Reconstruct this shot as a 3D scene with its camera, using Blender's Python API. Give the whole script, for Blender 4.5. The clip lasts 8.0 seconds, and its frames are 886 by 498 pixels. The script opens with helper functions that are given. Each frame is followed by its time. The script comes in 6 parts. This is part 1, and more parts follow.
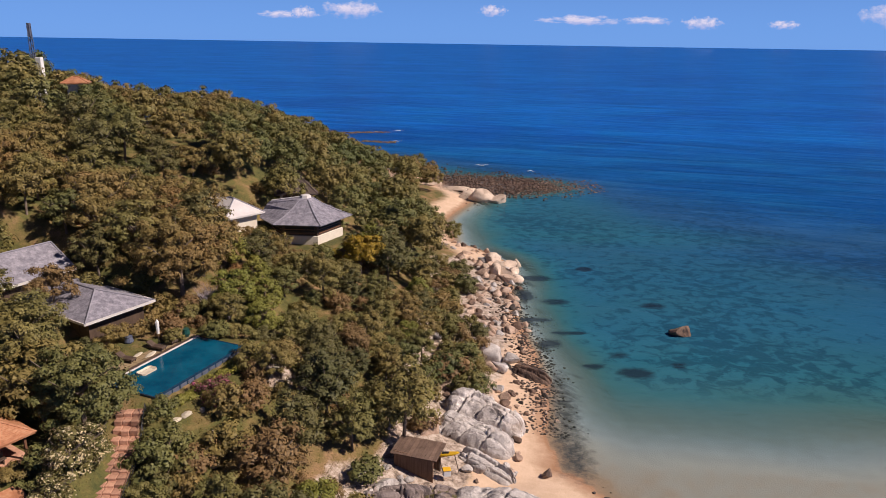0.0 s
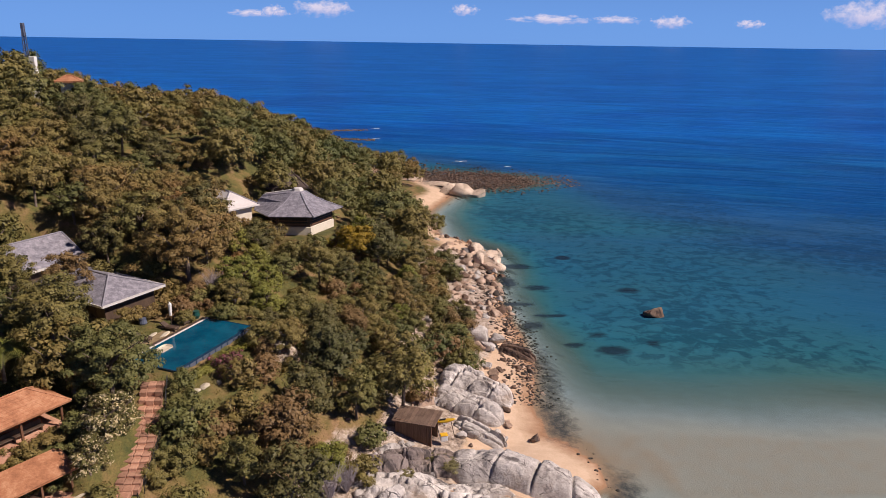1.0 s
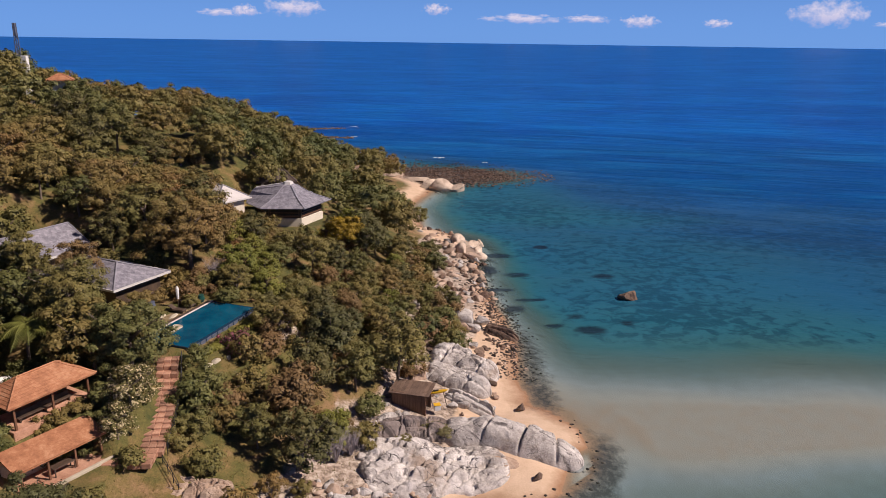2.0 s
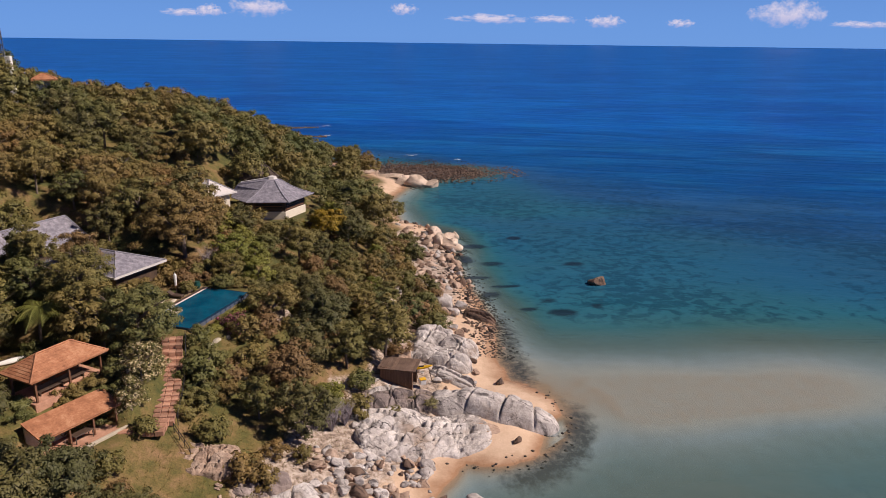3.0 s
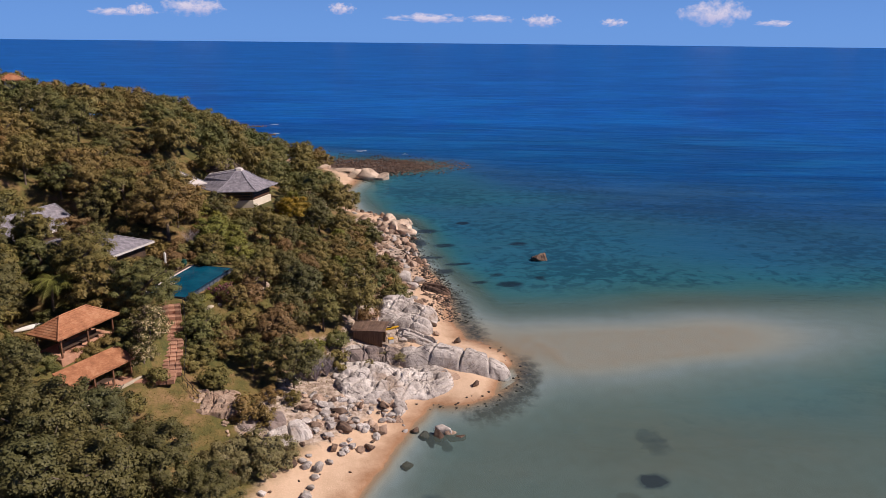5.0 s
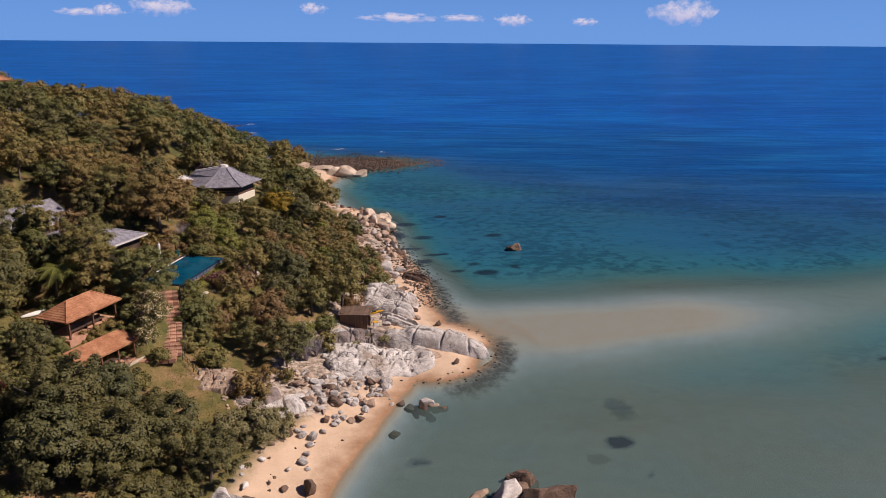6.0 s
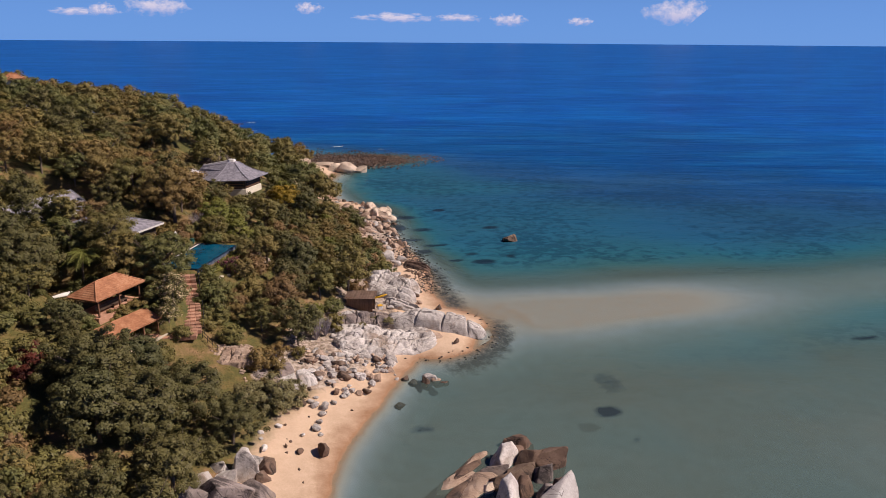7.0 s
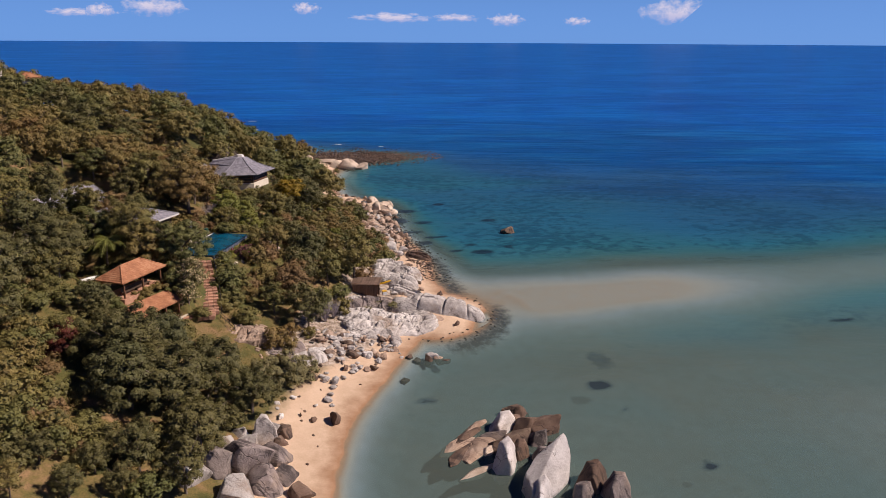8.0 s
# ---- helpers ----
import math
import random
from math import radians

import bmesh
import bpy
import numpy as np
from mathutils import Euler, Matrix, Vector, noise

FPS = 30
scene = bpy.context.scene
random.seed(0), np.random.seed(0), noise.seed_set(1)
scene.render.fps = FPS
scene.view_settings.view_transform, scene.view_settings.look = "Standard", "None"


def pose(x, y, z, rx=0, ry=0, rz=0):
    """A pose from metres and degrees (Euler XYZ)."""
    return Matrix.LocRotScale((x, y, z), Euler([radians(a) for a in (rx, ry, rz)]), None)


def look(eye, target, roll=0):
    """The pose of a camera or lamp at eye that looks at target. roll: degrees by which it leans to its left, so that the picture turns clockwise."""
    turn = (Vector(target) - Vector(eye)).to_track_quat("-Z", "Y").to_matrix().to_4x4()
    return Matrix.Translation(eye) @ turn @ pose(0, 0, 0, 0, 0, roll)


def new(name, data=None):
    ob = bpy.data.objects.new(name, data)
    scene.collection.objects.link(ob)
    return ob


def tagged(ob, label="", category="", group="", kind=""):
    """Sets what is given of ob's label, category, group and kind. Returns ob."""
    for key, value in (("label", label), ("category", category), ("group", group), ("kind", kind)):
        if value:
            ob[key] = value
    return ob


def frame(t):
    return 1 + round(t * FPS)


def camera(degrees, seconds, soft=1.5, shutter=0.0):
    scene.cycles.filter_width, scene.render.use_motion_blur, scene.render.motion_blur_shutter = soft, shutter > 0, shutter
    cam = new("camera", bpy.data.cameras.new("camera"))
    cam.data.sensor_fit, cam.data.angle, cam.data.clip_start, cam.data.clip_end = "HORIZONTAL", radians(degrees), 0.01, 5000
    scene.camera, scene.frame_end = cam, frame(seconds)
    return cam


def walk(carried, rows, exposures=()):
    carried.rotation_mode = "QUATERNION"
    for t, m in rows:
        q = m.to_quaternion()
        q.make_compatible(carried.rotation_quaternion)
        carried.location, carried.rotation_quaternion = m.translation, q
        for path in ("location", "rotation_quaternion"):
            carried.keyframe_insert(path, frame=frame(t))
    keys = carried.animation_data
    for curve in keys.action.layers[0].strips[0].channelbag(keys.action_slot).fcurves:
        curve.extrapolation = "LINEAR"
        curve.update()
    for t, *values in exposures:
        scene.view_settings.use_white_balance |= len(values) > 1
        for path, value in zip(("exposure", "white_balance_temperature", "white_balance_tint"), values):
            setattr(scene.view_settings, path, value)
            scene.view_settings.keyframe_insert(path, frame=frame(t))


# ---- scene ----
cam = camera(63.8, 8.0, soft=0.8)
PATH = [
    (0, (-0.085, -2.533, 42.111), (-0.098, -0.616, 41.54), 0.9),
    (0.5, (-1.174, -5.57, 42.197), (-1.15, -3.654, 41.624), 0.9),
    (1, (-2.216, -8.609, 42.179), (-2.156, -6.694, 41.607), 0.9),
    (1.5, (-3.249, -11.648, 42.182), (-3.155, -9.734, 41.609), 0.9),
    (3, (-6.293, -20.796, 42.217), (-6.077, -18.892, 41.645), 0.8),
    (3.5, (-7.267, -23.929, 42.279), (-7.01, -22.03, 41.706), 0.8),
    (4, (-8.305, -26.974, 42.357), (-8.009, -25.081, 41.784), 0.7),
    (4.5, (-9.311, -30.075, 42.409), (-8.981, -28.187, 41.837), 0.7),
    (6, (-12.36, -39.381, 42.66), (-11.92, -37.516, 42.088), 0.5),
    (6.5, (-13.446, -42.518, 42.668), (-12.999, -40.654, 42.096), 0.5),
    (7, (-14.492, -45.585, 42.667), (-14.041, -43.722, 42.094), 0.5),
    (7.5, (-15.417, -48.667, 42.615), (-14.964, -46.805, 42.043), 0.4),
    (8, (-16.509, -51.801, 42.664), (-16.052, -49.94, 42.091), 0.4),
]
walk(cam, [(t, look(eye, target, roll)) for t, eye, target, roll in PATH], ((0, 0.12, 6500, 18), (3, 0.0, 6500, 18), (8, -0.02, 6500, 18)))

# ---- world, sun, exposure ----
SUN_ELEV, SUN_AZ = 44.0, 103.0  # degrees; azimuth clockwise from +y, where the sun stands
world = bpy.data.worlds.new("world")
scene.world = world
world.use_nodes = True
wn, wl = world.node_tree.nodes, world.node_tree.links
sky = wn.new("ShaderNodeTexSky")
sky.sky_type, sky.sun_disc = "NISHITA", False
sky.sun_elevation, sky.sun_rotation = radians(SUN_ELEV), radians(SUN_AZ)
sky.air_density, sky.dust_density, sky.ozone_density = 0.45, 0.0, 6.0
tint = wn.new("ShaderNodeMix")
tint.data_type, tint.blend_type = "RGBA", "MULTIPLY"
tint.inputs[0].default_value = 1.0
tint.inputs[7].default_value = (0.50, 0.62, 1.0, 1)
wl.new(sky.outputs[0], tint.inputs[6])
# pale blue sea haze that thins out upwards
where, split = wn.new("ShaderNodeTexCoord"), wn.new("ShaderNodeSeparateXYZ")
wl.new(where.outputs["Generated"], split.inputs[0])
thin = wn.new("ShaderNodeMapRange")
thin.inputs["From Min"].default_value, thin.inputs["From Max"].default_value = 0.0, 0.22
thin.inputs["To Min"].default_value, thin.inputs["To Max"].default_value = 0.85, 0.0
thin.interpolation_type = "SMOOTHSTEP"
wl.new(split.outputs[2], thin.inputs["Value"])
haze = wn.new("ShaderNodeMix")
haze.data_type = "RGBA"
haze.inputs[7].default_value = (2.6, 6.2, 13.4, 1)
wl.new(thin.outputs[0], haze.inputs[0])
wl.new(tint.outputs[2], haze.inputs[6])
wl.new(haze.outputs[2], wn["Background"].inputs[0])
wn["Background"].inputs[1].default_value = 0.057
sun = new("sun", bpy.data.lights.new("sun", "SUN"))
sun.data.energy, sun.data.angle, sun.data.color = 4.85, radians(0.5), (1.0, 0.88, 0.745)
az, el = radians(SUN_AZ), radians(SUN_ELEV)
to_sun = Vector((math.sin(az) * math.cos(el), math.cos(az) * math.cos(el), math.sin(el)))
sun.matrix_world = look(to_sun * 300, (0, 0, 0))
scene.view_settings.exposure = 0.0


# ---- small tools ----
def mesh_of(name, verts, faces, material=None, smooth=False):
    """A mesh from arrays: verts (n, 3) and faces (m, 3) or (m, 4)."""
    me = bpy.data.meshes.new(name)
    verts, faces = np.asarray(verts, np.float32), np.asarray(faces, np.int32)
    n, k = faces.shape
    me.vertices.add(len(verts))
    me.vertices.foreach_set("co", verts.ravel())
    me.loops.add(n * k)
    me.loops.foreach_set("vertex_index", faces.ravel())
    me.polygons.add(n)
    me.polygons.foreach_set("loop_start", np.arange(0, n * k, k, dtype=np.int32))
    me.update(calc_edges=True)
    me.validate()
    if smooth:
        me.polygons.foreach_set("use_smooth", np.ones(len(me.polygons), bool))
    if material:
        me.materials.append(material)
    return me


def part(name, data, material, parent, label="", m=None):
    """Links a bmesh or mesh as one part under a thing."""
    if isinstance(data, bmesh.types.BMesh):
        me = bpy.data.meshes.new(name)
        data.to_mesh(me)
        data.free()
        me.materials.append(material)
    else:
        me = data
        if material and not me.materials:
            me.materials.append(material)
    ob = new(name, me)
    ob.parent = parent
    if m is not None:
        ob.matrix_basis = m
    if label:
        ob["label"] = label
    return ob


def thing(name, label, category, m=None, group="", kind=""):
    ob = new(name)
    ob.empty_display_size = 0.3
    if m is not None:
        ob.matrix_basis = m
    return tagged(ob, label, category, group, kind)


def box(bm, x0, x1, y0, y1, z0, z1, bevel=0.0, m=None):
    """A box, bevelled if asked, added to bm."""
    made = bmesh.ops.create_cube(bm, size=1.0)["verts"]
    t = Matrix.Translation(((x0 + x1) / 2, (y0 + y1) / 2, (z0 + z1) / 2)) @ Matrix.Diagonal((x1 - x0, y1 - y0, z1 - z0, 1))
    bmesh.ops.transform(bm, matrix=(m or Matrix()) @ t, verts=made)
    if bevel:
        edges = list({e for v in made for e in v.link_edges})
        bmesh.ops.bevel(bm, geom=edges, offset=bevel, segments=1, affect="EDGES")
    return bm


def boxed(*a, **k):
    return box(bmesh.new(), *a, **k)


def tube(bm, a, b, r0, r1, n=7):
    """A tapered round bar from a to b."""
    a, b = Vector(a), Vector(b)
    d = b - a
    made = bmesh.ops.create_cone(bm, cap_ends=True, segments=n, radius1=r0, radius2=r1, depth=d.length)["verts"]
    bmesh.ops.transform(bm, matrix=Matrix.Translation((a + b) / 2) @ d.to_track_quat("Z", "Y").to_matrix().to_4x4(), verts=made)
    return bm


def smoothstep(a, b, v):
    u = np.clip((np.asarray(v, float) - a) / (b - a), 0, 1)
    return u * u * (3 - 2 * u)


# ---- the lie of the land ----
SHORE_Y = [-90, -20, 7.7, 12.5, 20, 26, 32, 37.4, 41, 50, 58, 68, 78, 88, 96, 107, 118, 130, 136, 144, 153, 163, 176, 184, 200, 212, 222, 234, 260, 292, 318, 345, 390]
SHORE_X = [-24, -14, -12.6, -12.1, -9.7, -6.8, -3, 0.3, 2.4, 8, 11.5, 11.5, 12.6, 12.6, 11.5, 10.8, 11.8, 11.5, 9, 2, 0.3, -0.8, 3, 6, 4, 0, -12, -23, -40, -62, -82, -112, -190]


def shore(y):
    return np.interp(y, SHORE_Y, SHORE_X)


def wob(x, y, s, seed=0.0):
    """A smooth irregular field in -1..1 out of a few sines."""
    return (np.sin(x / s + 1.7 + seed) * np.cos(y / s * 1.13 - 0.6 + seed) + 0.6 * np.sin(x / s * 2.1 - y / s * 1.3 + seed * 2)
            + 0.4 * np.cos(x / s * 3.7 + y / s * 2.9 + seed)) / 2


TERRACES = [  # x, y, flat radius, outer radius, height
    (-25.7, 59.7, 8.5, 12.0, 11.35),
    (-40.5, 48.0, 4.0, 8.0, 10.8),
    (-36.5, 67.0, 6.0, 10.0, 11.8),
    (-47.0, 69.0, 7.0, 12.0, 14.3),
    (-34.0, 44.0, 6.0, 8.0, 10.7),
    (-31.2, 36.8, 3.2, 4.6, 7.85),
    (-23.5, 107.0, 7.5, 12.0, 11.0),
    (-34.0, 104.5, 4.5, 9.0, 13.2),
    (-15.5, 79.0, 3.0, 7.0, 7.2),
]


BEDS = [  # x, y, half-widths and density of the dark, weed-grown heads on the sea floor
    (22.6, 23.3, 1.5, 1.2, 3.0), (26.0, 30.2, 1.8, 3.0, 0.5), (26.0, 4.2, 0.9, 0.75, 2.4), (0.3, 24.3, 1.5, 0.8, 1.3), (22.8, 16.8, 0.6, 0.5, 1.0), (-0.1, 32.4, 0.5, 0.3, 1.2),
    (13.6, 101.0, 2.6, 1.0, 2.2), (17.3, 96.0, 1.8, 0.9, 2.0), (20.0, 96.2, 0.9, 0.7, 2.2), (15.8, 121.0, 3.0, 1.6, 2.0), (26.0, 127.0, 1.4, 1.3, 2.6), (19.7, 84.8, 1.4, 0.8, 2.4), (25.0, 83.0, 2.4, 1.6, 1.8), (24.0, 88.6, 1.6, 1.2, 1.2),
    (70.0, 35.0, 2.4, 0.8, 1.6), (14.6, 75.0, 1.0, 0.5, 1.4), (31.5, 85.5, 1.1, 0.8, 1.6), (18.0, 109.0, 2.4, 1.4, 1.6), (34.0, 108.0, 2.2, 1.4, 1.4), (14.8, 92.0, 1.8, 1.6, 1.8), (13.4, 112.0, 1.6, 3.0, 1.8)]


def off_head(x, y):
    """1 on the waterline of the sandy headland, less inside it."""
    return np.hypot((x - 6.5) / 9.7, (y - 52.0) / 10.1)


def ground_z(x, y):
    """Height of the land and of the sea floor; the sea stands at 0."""
    x, y = np.asarray(x, float), np.asarray(y, float)
    d = shore(y) - x + 0.5 * wob(x, y, 4.0)
    d = np.maximum(d, 10 * (1 - off_head(x, y)) + 0.25 * wob(x, y, 2.0, 1.0))
    land = 0.38 * 3.5 * np.log1p(np.exp(np.clip((d - 9.5) / 3.5, -40, 40))) + 0.085 * np.clip(d, 0, 8)
    far_side = 1 - smoothstep(205, 345, y - 0.25 * x)
    land = land * (0.25 + 0.75 * far_side)
    land = land * (1 - 0.72 * smoothstep(186, 224, y + 0.5 * (x + 25)))
    land = land + 0.7 * np.exp(-(((x + 3) / 8) ** 4 + ((y - 183) / 17) ** 4)) * smoothstep(0.5, 5, d)
    land = land + 8.0 * np.exp(-(((x + 44) / 18) ** 2 + ((y - 136) / 24) ** 2)) * smoothstep(8, 30, d)
    land = land + 0.5 * wob(x, y, 7.0, 2.0) * smoothstep(10, 20, d)
    # sandy headland with its rocks, and the low rocky shelf behind the far beach
    land = land + 0.3 * np.exp(-(((x - 9.8) / 5.6) ** 4 + ((y - 49.0) / 6.4) ** 4))
    cap = 26.2 - 0.10 * np.clip(y - 126, 0, None) + 8.0 * np.exp(-(((x + 79) / 9.5) ** 2 + ((y - 125) / 15) ** 2))
    land = -2.0 * np.logaddexp(-land / 2.0, -np.maximum(cap, 4.0) / 2.0)
    for tx, ty, r0, r1, tz in TERRACES:
        w = 1 - smoothstep(r0, r1, np.hypot(x - tx, y - ty))
        land = land * (1 - w) + tz * w
    # the ground drops away on the sea side of the pool
    sea_side = (x + 25.85) * 0.9205 - (y - 59.75) * 0.3907
    along = (x + 25.85) * 0.3907 + (y - 59.75) * 0.9205
    near = smoothstep(-8.5, -6.6, along) * (1 - smoothstep(6.8, 9.0, along)) * smoothstep(-6, -3, sea_side)
    drop = 11.35 - 0.45 * smoothstep(2.6, 3.2, sea_side) - 0.30 * np.clip(sea_side - 4.4, 0, None)
    land = land * (1 - near) + np.minimum(land, drop) * near
    e = np.clip(-d, 0, None)
    south = 1 - smoothstep(36, 56, y)
    deep = (0.075 + 0.17 * smoothstep(64, 82, y) * (1 - smoothstep(138, 152, y)) + 0.24 * south) * np.minimum(e, 6.5 + 2.5 * (1 - south)) + 0.004 * np.clip(e - 10, 0, None)
    # the floor falls away north of the sand bar
    bend = y + 3.0 * wob(x, y, 16.0, 4.0)
    deep = deep + smoothstep(60, 100, bend) * 2.4 * smoothstep(0, 14, e) + smoothstep(100, 180, y) * 1.4 * smoothstep(0, 22, e)
    deep = deep + 5.0 * smoothstep(95, 190, y - 60 + 0.45 * x) * smoothstep(20, 60, e) + 30 * smoothstep(215, 430, y) + 22 * smoothstep(140, 330, x)
    bar = np.exp(-np.abs((y - 54.0 + 2.0 * wob(x, y, 14.0, 1.0)) / 10.0) ** 2.6) * smoothstep(1, 9, e) * (1 - 0.75 * smoothstep(44, 84, x))
    trough = np.exp(-((y - 33.0 - 0.06 * (x - 25)) / 5.5) ** 2) * smoothstep(10, 26, x)
    flat = (1 - smoothstep(8, 26, y)) * smoothstep(25, 60, x)
    deep = (deep + 0.5 * trough + 0.8 * smoothstep(46, 90, x) * smoothstep(30, 45, y)) * (1 - 0.80 * bar) * (1 - 0.4 * flat)
    reef = np.exp(-(((x - 16) / 20) ** 4 + ((y - 206) / (22 - 0.35 * np.clip(x, 0, 40))) ** 4))
    deep = np.maximum(deep, 0.28 * smoothstep(2, 9, e)) * (1 - 0.985 * reef) - 0.16 * reef * smoothstep(3, 8, e)
    return np.where(d > 0, land, 0) - np.where(d > 0, 0, deep + 0.02)


def gz(x, y):
    return float(ground_z(x, y))


# ---- materials ----
def material(name):
    m = bpy.data.materials.new(name)
    m.use_nodes = True
    return m, m.node_tree.nodes, m.node_tree.links, m.node_tree.nodes["Principled BSDF"]


def noise_node(n, l, scale, detail=4.0, rough=0.55, coord=None, stretch=(1, 1, 1), distort=0.0):
    tex = n.new("ShaderNodeTexNoise")
    tex.inputs["Scale"].default_value, tex.inputs["Detail"].default_value, tex.inputs["Roughness"].default_value = scale, detail, rough
    tex.inputs["Distortion"].default_value = distort
    where = n.new("ShaderNodeMapping")
    where.inputs["Scale"].default_value = stretch
    if coord is None:
        coord = n.new("ShaderNodeTexCoord").outputs["Object"]
    l.new(coord, where.inputs[0])
    l.new(where.outputs[0], tex.inputs["Vector"])
    return tex.outputs["Fac"]


def ramp(n, l, fac, stops):
    r = n.new("ShaderNodeValToRGB")
    while len(r.color_ramp.elements) < len(stops):
        r.color_ramp.elements.new(0.5)
    for e, (p, c) in zip(r.color_ramp.elements, stops):
        e.position, e.color = p, (*c, 1)
    l.new(fac, r.inputs[0])
    return r.outputs[0]


def blend(n, l, a, b, fac, mode="MIX"):
    x = n.new("ShaderNodeMix")
    x.data_type, x.blend_type = "RGBA", mode
    for value, slot in ((fac, 0), (a, 6), (b, 7)):
        if isinstance(value, bpy.types.NodeSocket):
            l.new(value, x.inputs[slot])
        else:
            x.inputs[slot].default_value = (*value, 1) if isinstance(value, tuple) else value
    return x.outputs[2]


def calc(n, l, op, a, b=0.0):
    x = n.new("ShaderNodeMath")
    x.operation = op
    for value, slot in ((a, 0), (b, 1)):
        if isinstance(value, bpy.types.NodeSocket):
            l.new(value, x.inputs[slot])
        else:
            x.inputs[slot].default_value = value
    return x.outputs[0]


def bump(n, l, p, height, strength, distance):
    b = n.new("ShaderNodeBump")
    b.inputs["Strength"].default_value, b.inputs["Distance"].default_value = strength, distance
    l.new(height, b.inputs["Height"])
    l.new(b.outputs[0], p.inputs["Normal"])


def surface(name, stops, scale, rough=0.8, fine=None, relief=0.4, depth=0.03, metal=0.0, stretch=(1, 1, 1), vary=0.0):
    """A matt surface: broad stains over fine grain, with relief, and a tone that differs from piece to piece."""
    m, n, l, p = material(name)
    broad = noise_node(n, l, scale, 5, 0.6, stretch=stretch)
    grain = noise_node(n, l, fine or scale * 9, 4, 0.65, stretch=stretch)
    c = ramp(n, l, calc(n, l, "ADD", calc(n, l, "MULTIPLY", broad, 0.65), calc(n, l, "MULTIPLY", grain, 0.35)), stops)
    if vary:
        info = n.new("ShaderNodeObjectInfo")
        tone = calc(n, l, "ADD", calc(n, l, "MULTIPLY", info.outputs["Random"], vary), 1 - vary / 2)
        hsv = n.new("ShaderNodeHueSaturation")
        l.new(c, hsv.inputs["Color"])
        l.new(tone, hsv.inputs["Value"])
        c = hsv.outputs[0]
    l.new(c, p.inputs["Base Color"])
    p.inputs["Roughness"].default_value, p.inputs["Metallic"].default_value = rough, metal
    bump(n, l, p, grain, relief, depth)
    return m


def leaf_material(name, colors, flower=None, amount=0.0):
    """Foliage: the tone differs from tree to tree and from leaf to leaf, and light comes through."""
    m, n, l, p = material(name)
    info, geo = n.new("ShaderNodeObjectInfo"), n.new("ShaderNodeNewGeometry")
    k = len(colors)
    place = noise_node(n, l, 0.03, 3, 0.6, coord=geo.outputs["Position"])
    tone = n.new("ShaderNodeAttribute")
    tone.attribute_name = "tone"
    own = calc(n, l, "ADD", info.outputs["Random"], tone.outputs["Fac"])
    mix = calc(n, l, "ADD", calc(n, l, "MULTIPLY", calc(n, l, "FRACT", own), 0.55), calc(n, l, "SUBTRACT", calc(n, l, "MULTIPLY", place, 1.5), 0.60))
    base = ramp(n, l, mix, [(i / (k - 1), c) for i, c in enumerate(colors)])
    lump = noise_node(n, l, 0.9, 2, 0.5, coord=geo.outputs["Position"])
    leaf = calc(n, l, "ADD", calc(n, l, "MULTIPLY", geo.outputs["Random Per Island"], 0.42), calc(n, l, "MULTIPLY", lump, 0.7))
    hsv = n.new("ShaderNodeHueSaturation")
    l.new(base, hsv.inputs["Color"])
    l.new(calc(n, l, "ADD", leaf, 0.44), hsv.inputs["Value"])
    c = hsv.outputs[0]
    if flower:
        c = blend(n, l, c, flower, calc(n, l, "GREATER_THAN", geo.outputs["Random Per Island"], 1 - amount))
    l.new(c, p.inputs["Base Color"])
    p.inputs["Roughness"].default_value = 0.55
    p.inputs["Specular IOR Level"].default_value = 0.25
    tr = n.new("ShaderNodeBsdfTranslucent")
    l.new(c, tr.inputs[0])
    mixer = n.new("ShaderNodeMixShader")
    mixer.inputs[0].default_value = 0.10
    l.new(p.outputs[0], mixer.inputs[1])
    l.new(tr.outputs[0], mixer.inputs[2])
    l.new(mixer.outputs[0], n["Material Output"].inputs[0])
    return m


OLIVES = [(0.104, 0.122, 0.042), (0.148, 0.147, 0.048), (0.202, 0.168, 0.053), (0.236, 0.166, 0.058), (0.268, 0.149, 0.060)]
LEAF = leaf_material("broad_leaves", OLIVES)
LEAF_DARK = leaf_material("dark_leaves", [(0.088, 0.094, 0.038), (0.140, 0.124, 0.044), (0.102, 0.101, 0.038)])
LEAF_RUST = leaf_material("rusty_leaves", [(0.21, 0.145, 0.06), (0.22, 0.135, 0.06), (0.19, 0.14, 0.055)])
LEAF_LIGHT = leaf_material("light_leaves", [(0.25, 0.23, 0.046), (0.18, 0.19, 0.04), (0.25, 0.22, 0.046)])
LEAF_YELLOW = leaf_material("yellow_leaves", [(0.38, 0.23, 0.02), (0.22, 0.17, 0.02), (0.38, 0.23, 0.02)])
LEAF_WHITE = leaf_material("flowering_leaves", [(0.11, 0.12, 0.035), (0.15, 0.13, 0.045), (0.11, 0.12, 0.035)], (0.64, 0.53, 0.32), 0.30)
LEAF_PINK = leaf_material("pink_blossom", [(0.10, 0.07, 0.03), (0.12, 0.08, 0.04), (0.10, 0.07, 0.03)], (0.36, 0.10, 0.17), 0.28)
LEAF_RED = leaf_material("red_leaves", [(0.13, 0.022, 0.014), (0.10, 0.026, 0.015), (0.13, 0.022, 0.014)])
LEAF_PALM = leaf_material("palm_leaves", [(0.20, 0.20, 0.045), (0.16, 0.17, 0.04), (0.20, 0.20, 0.045)])
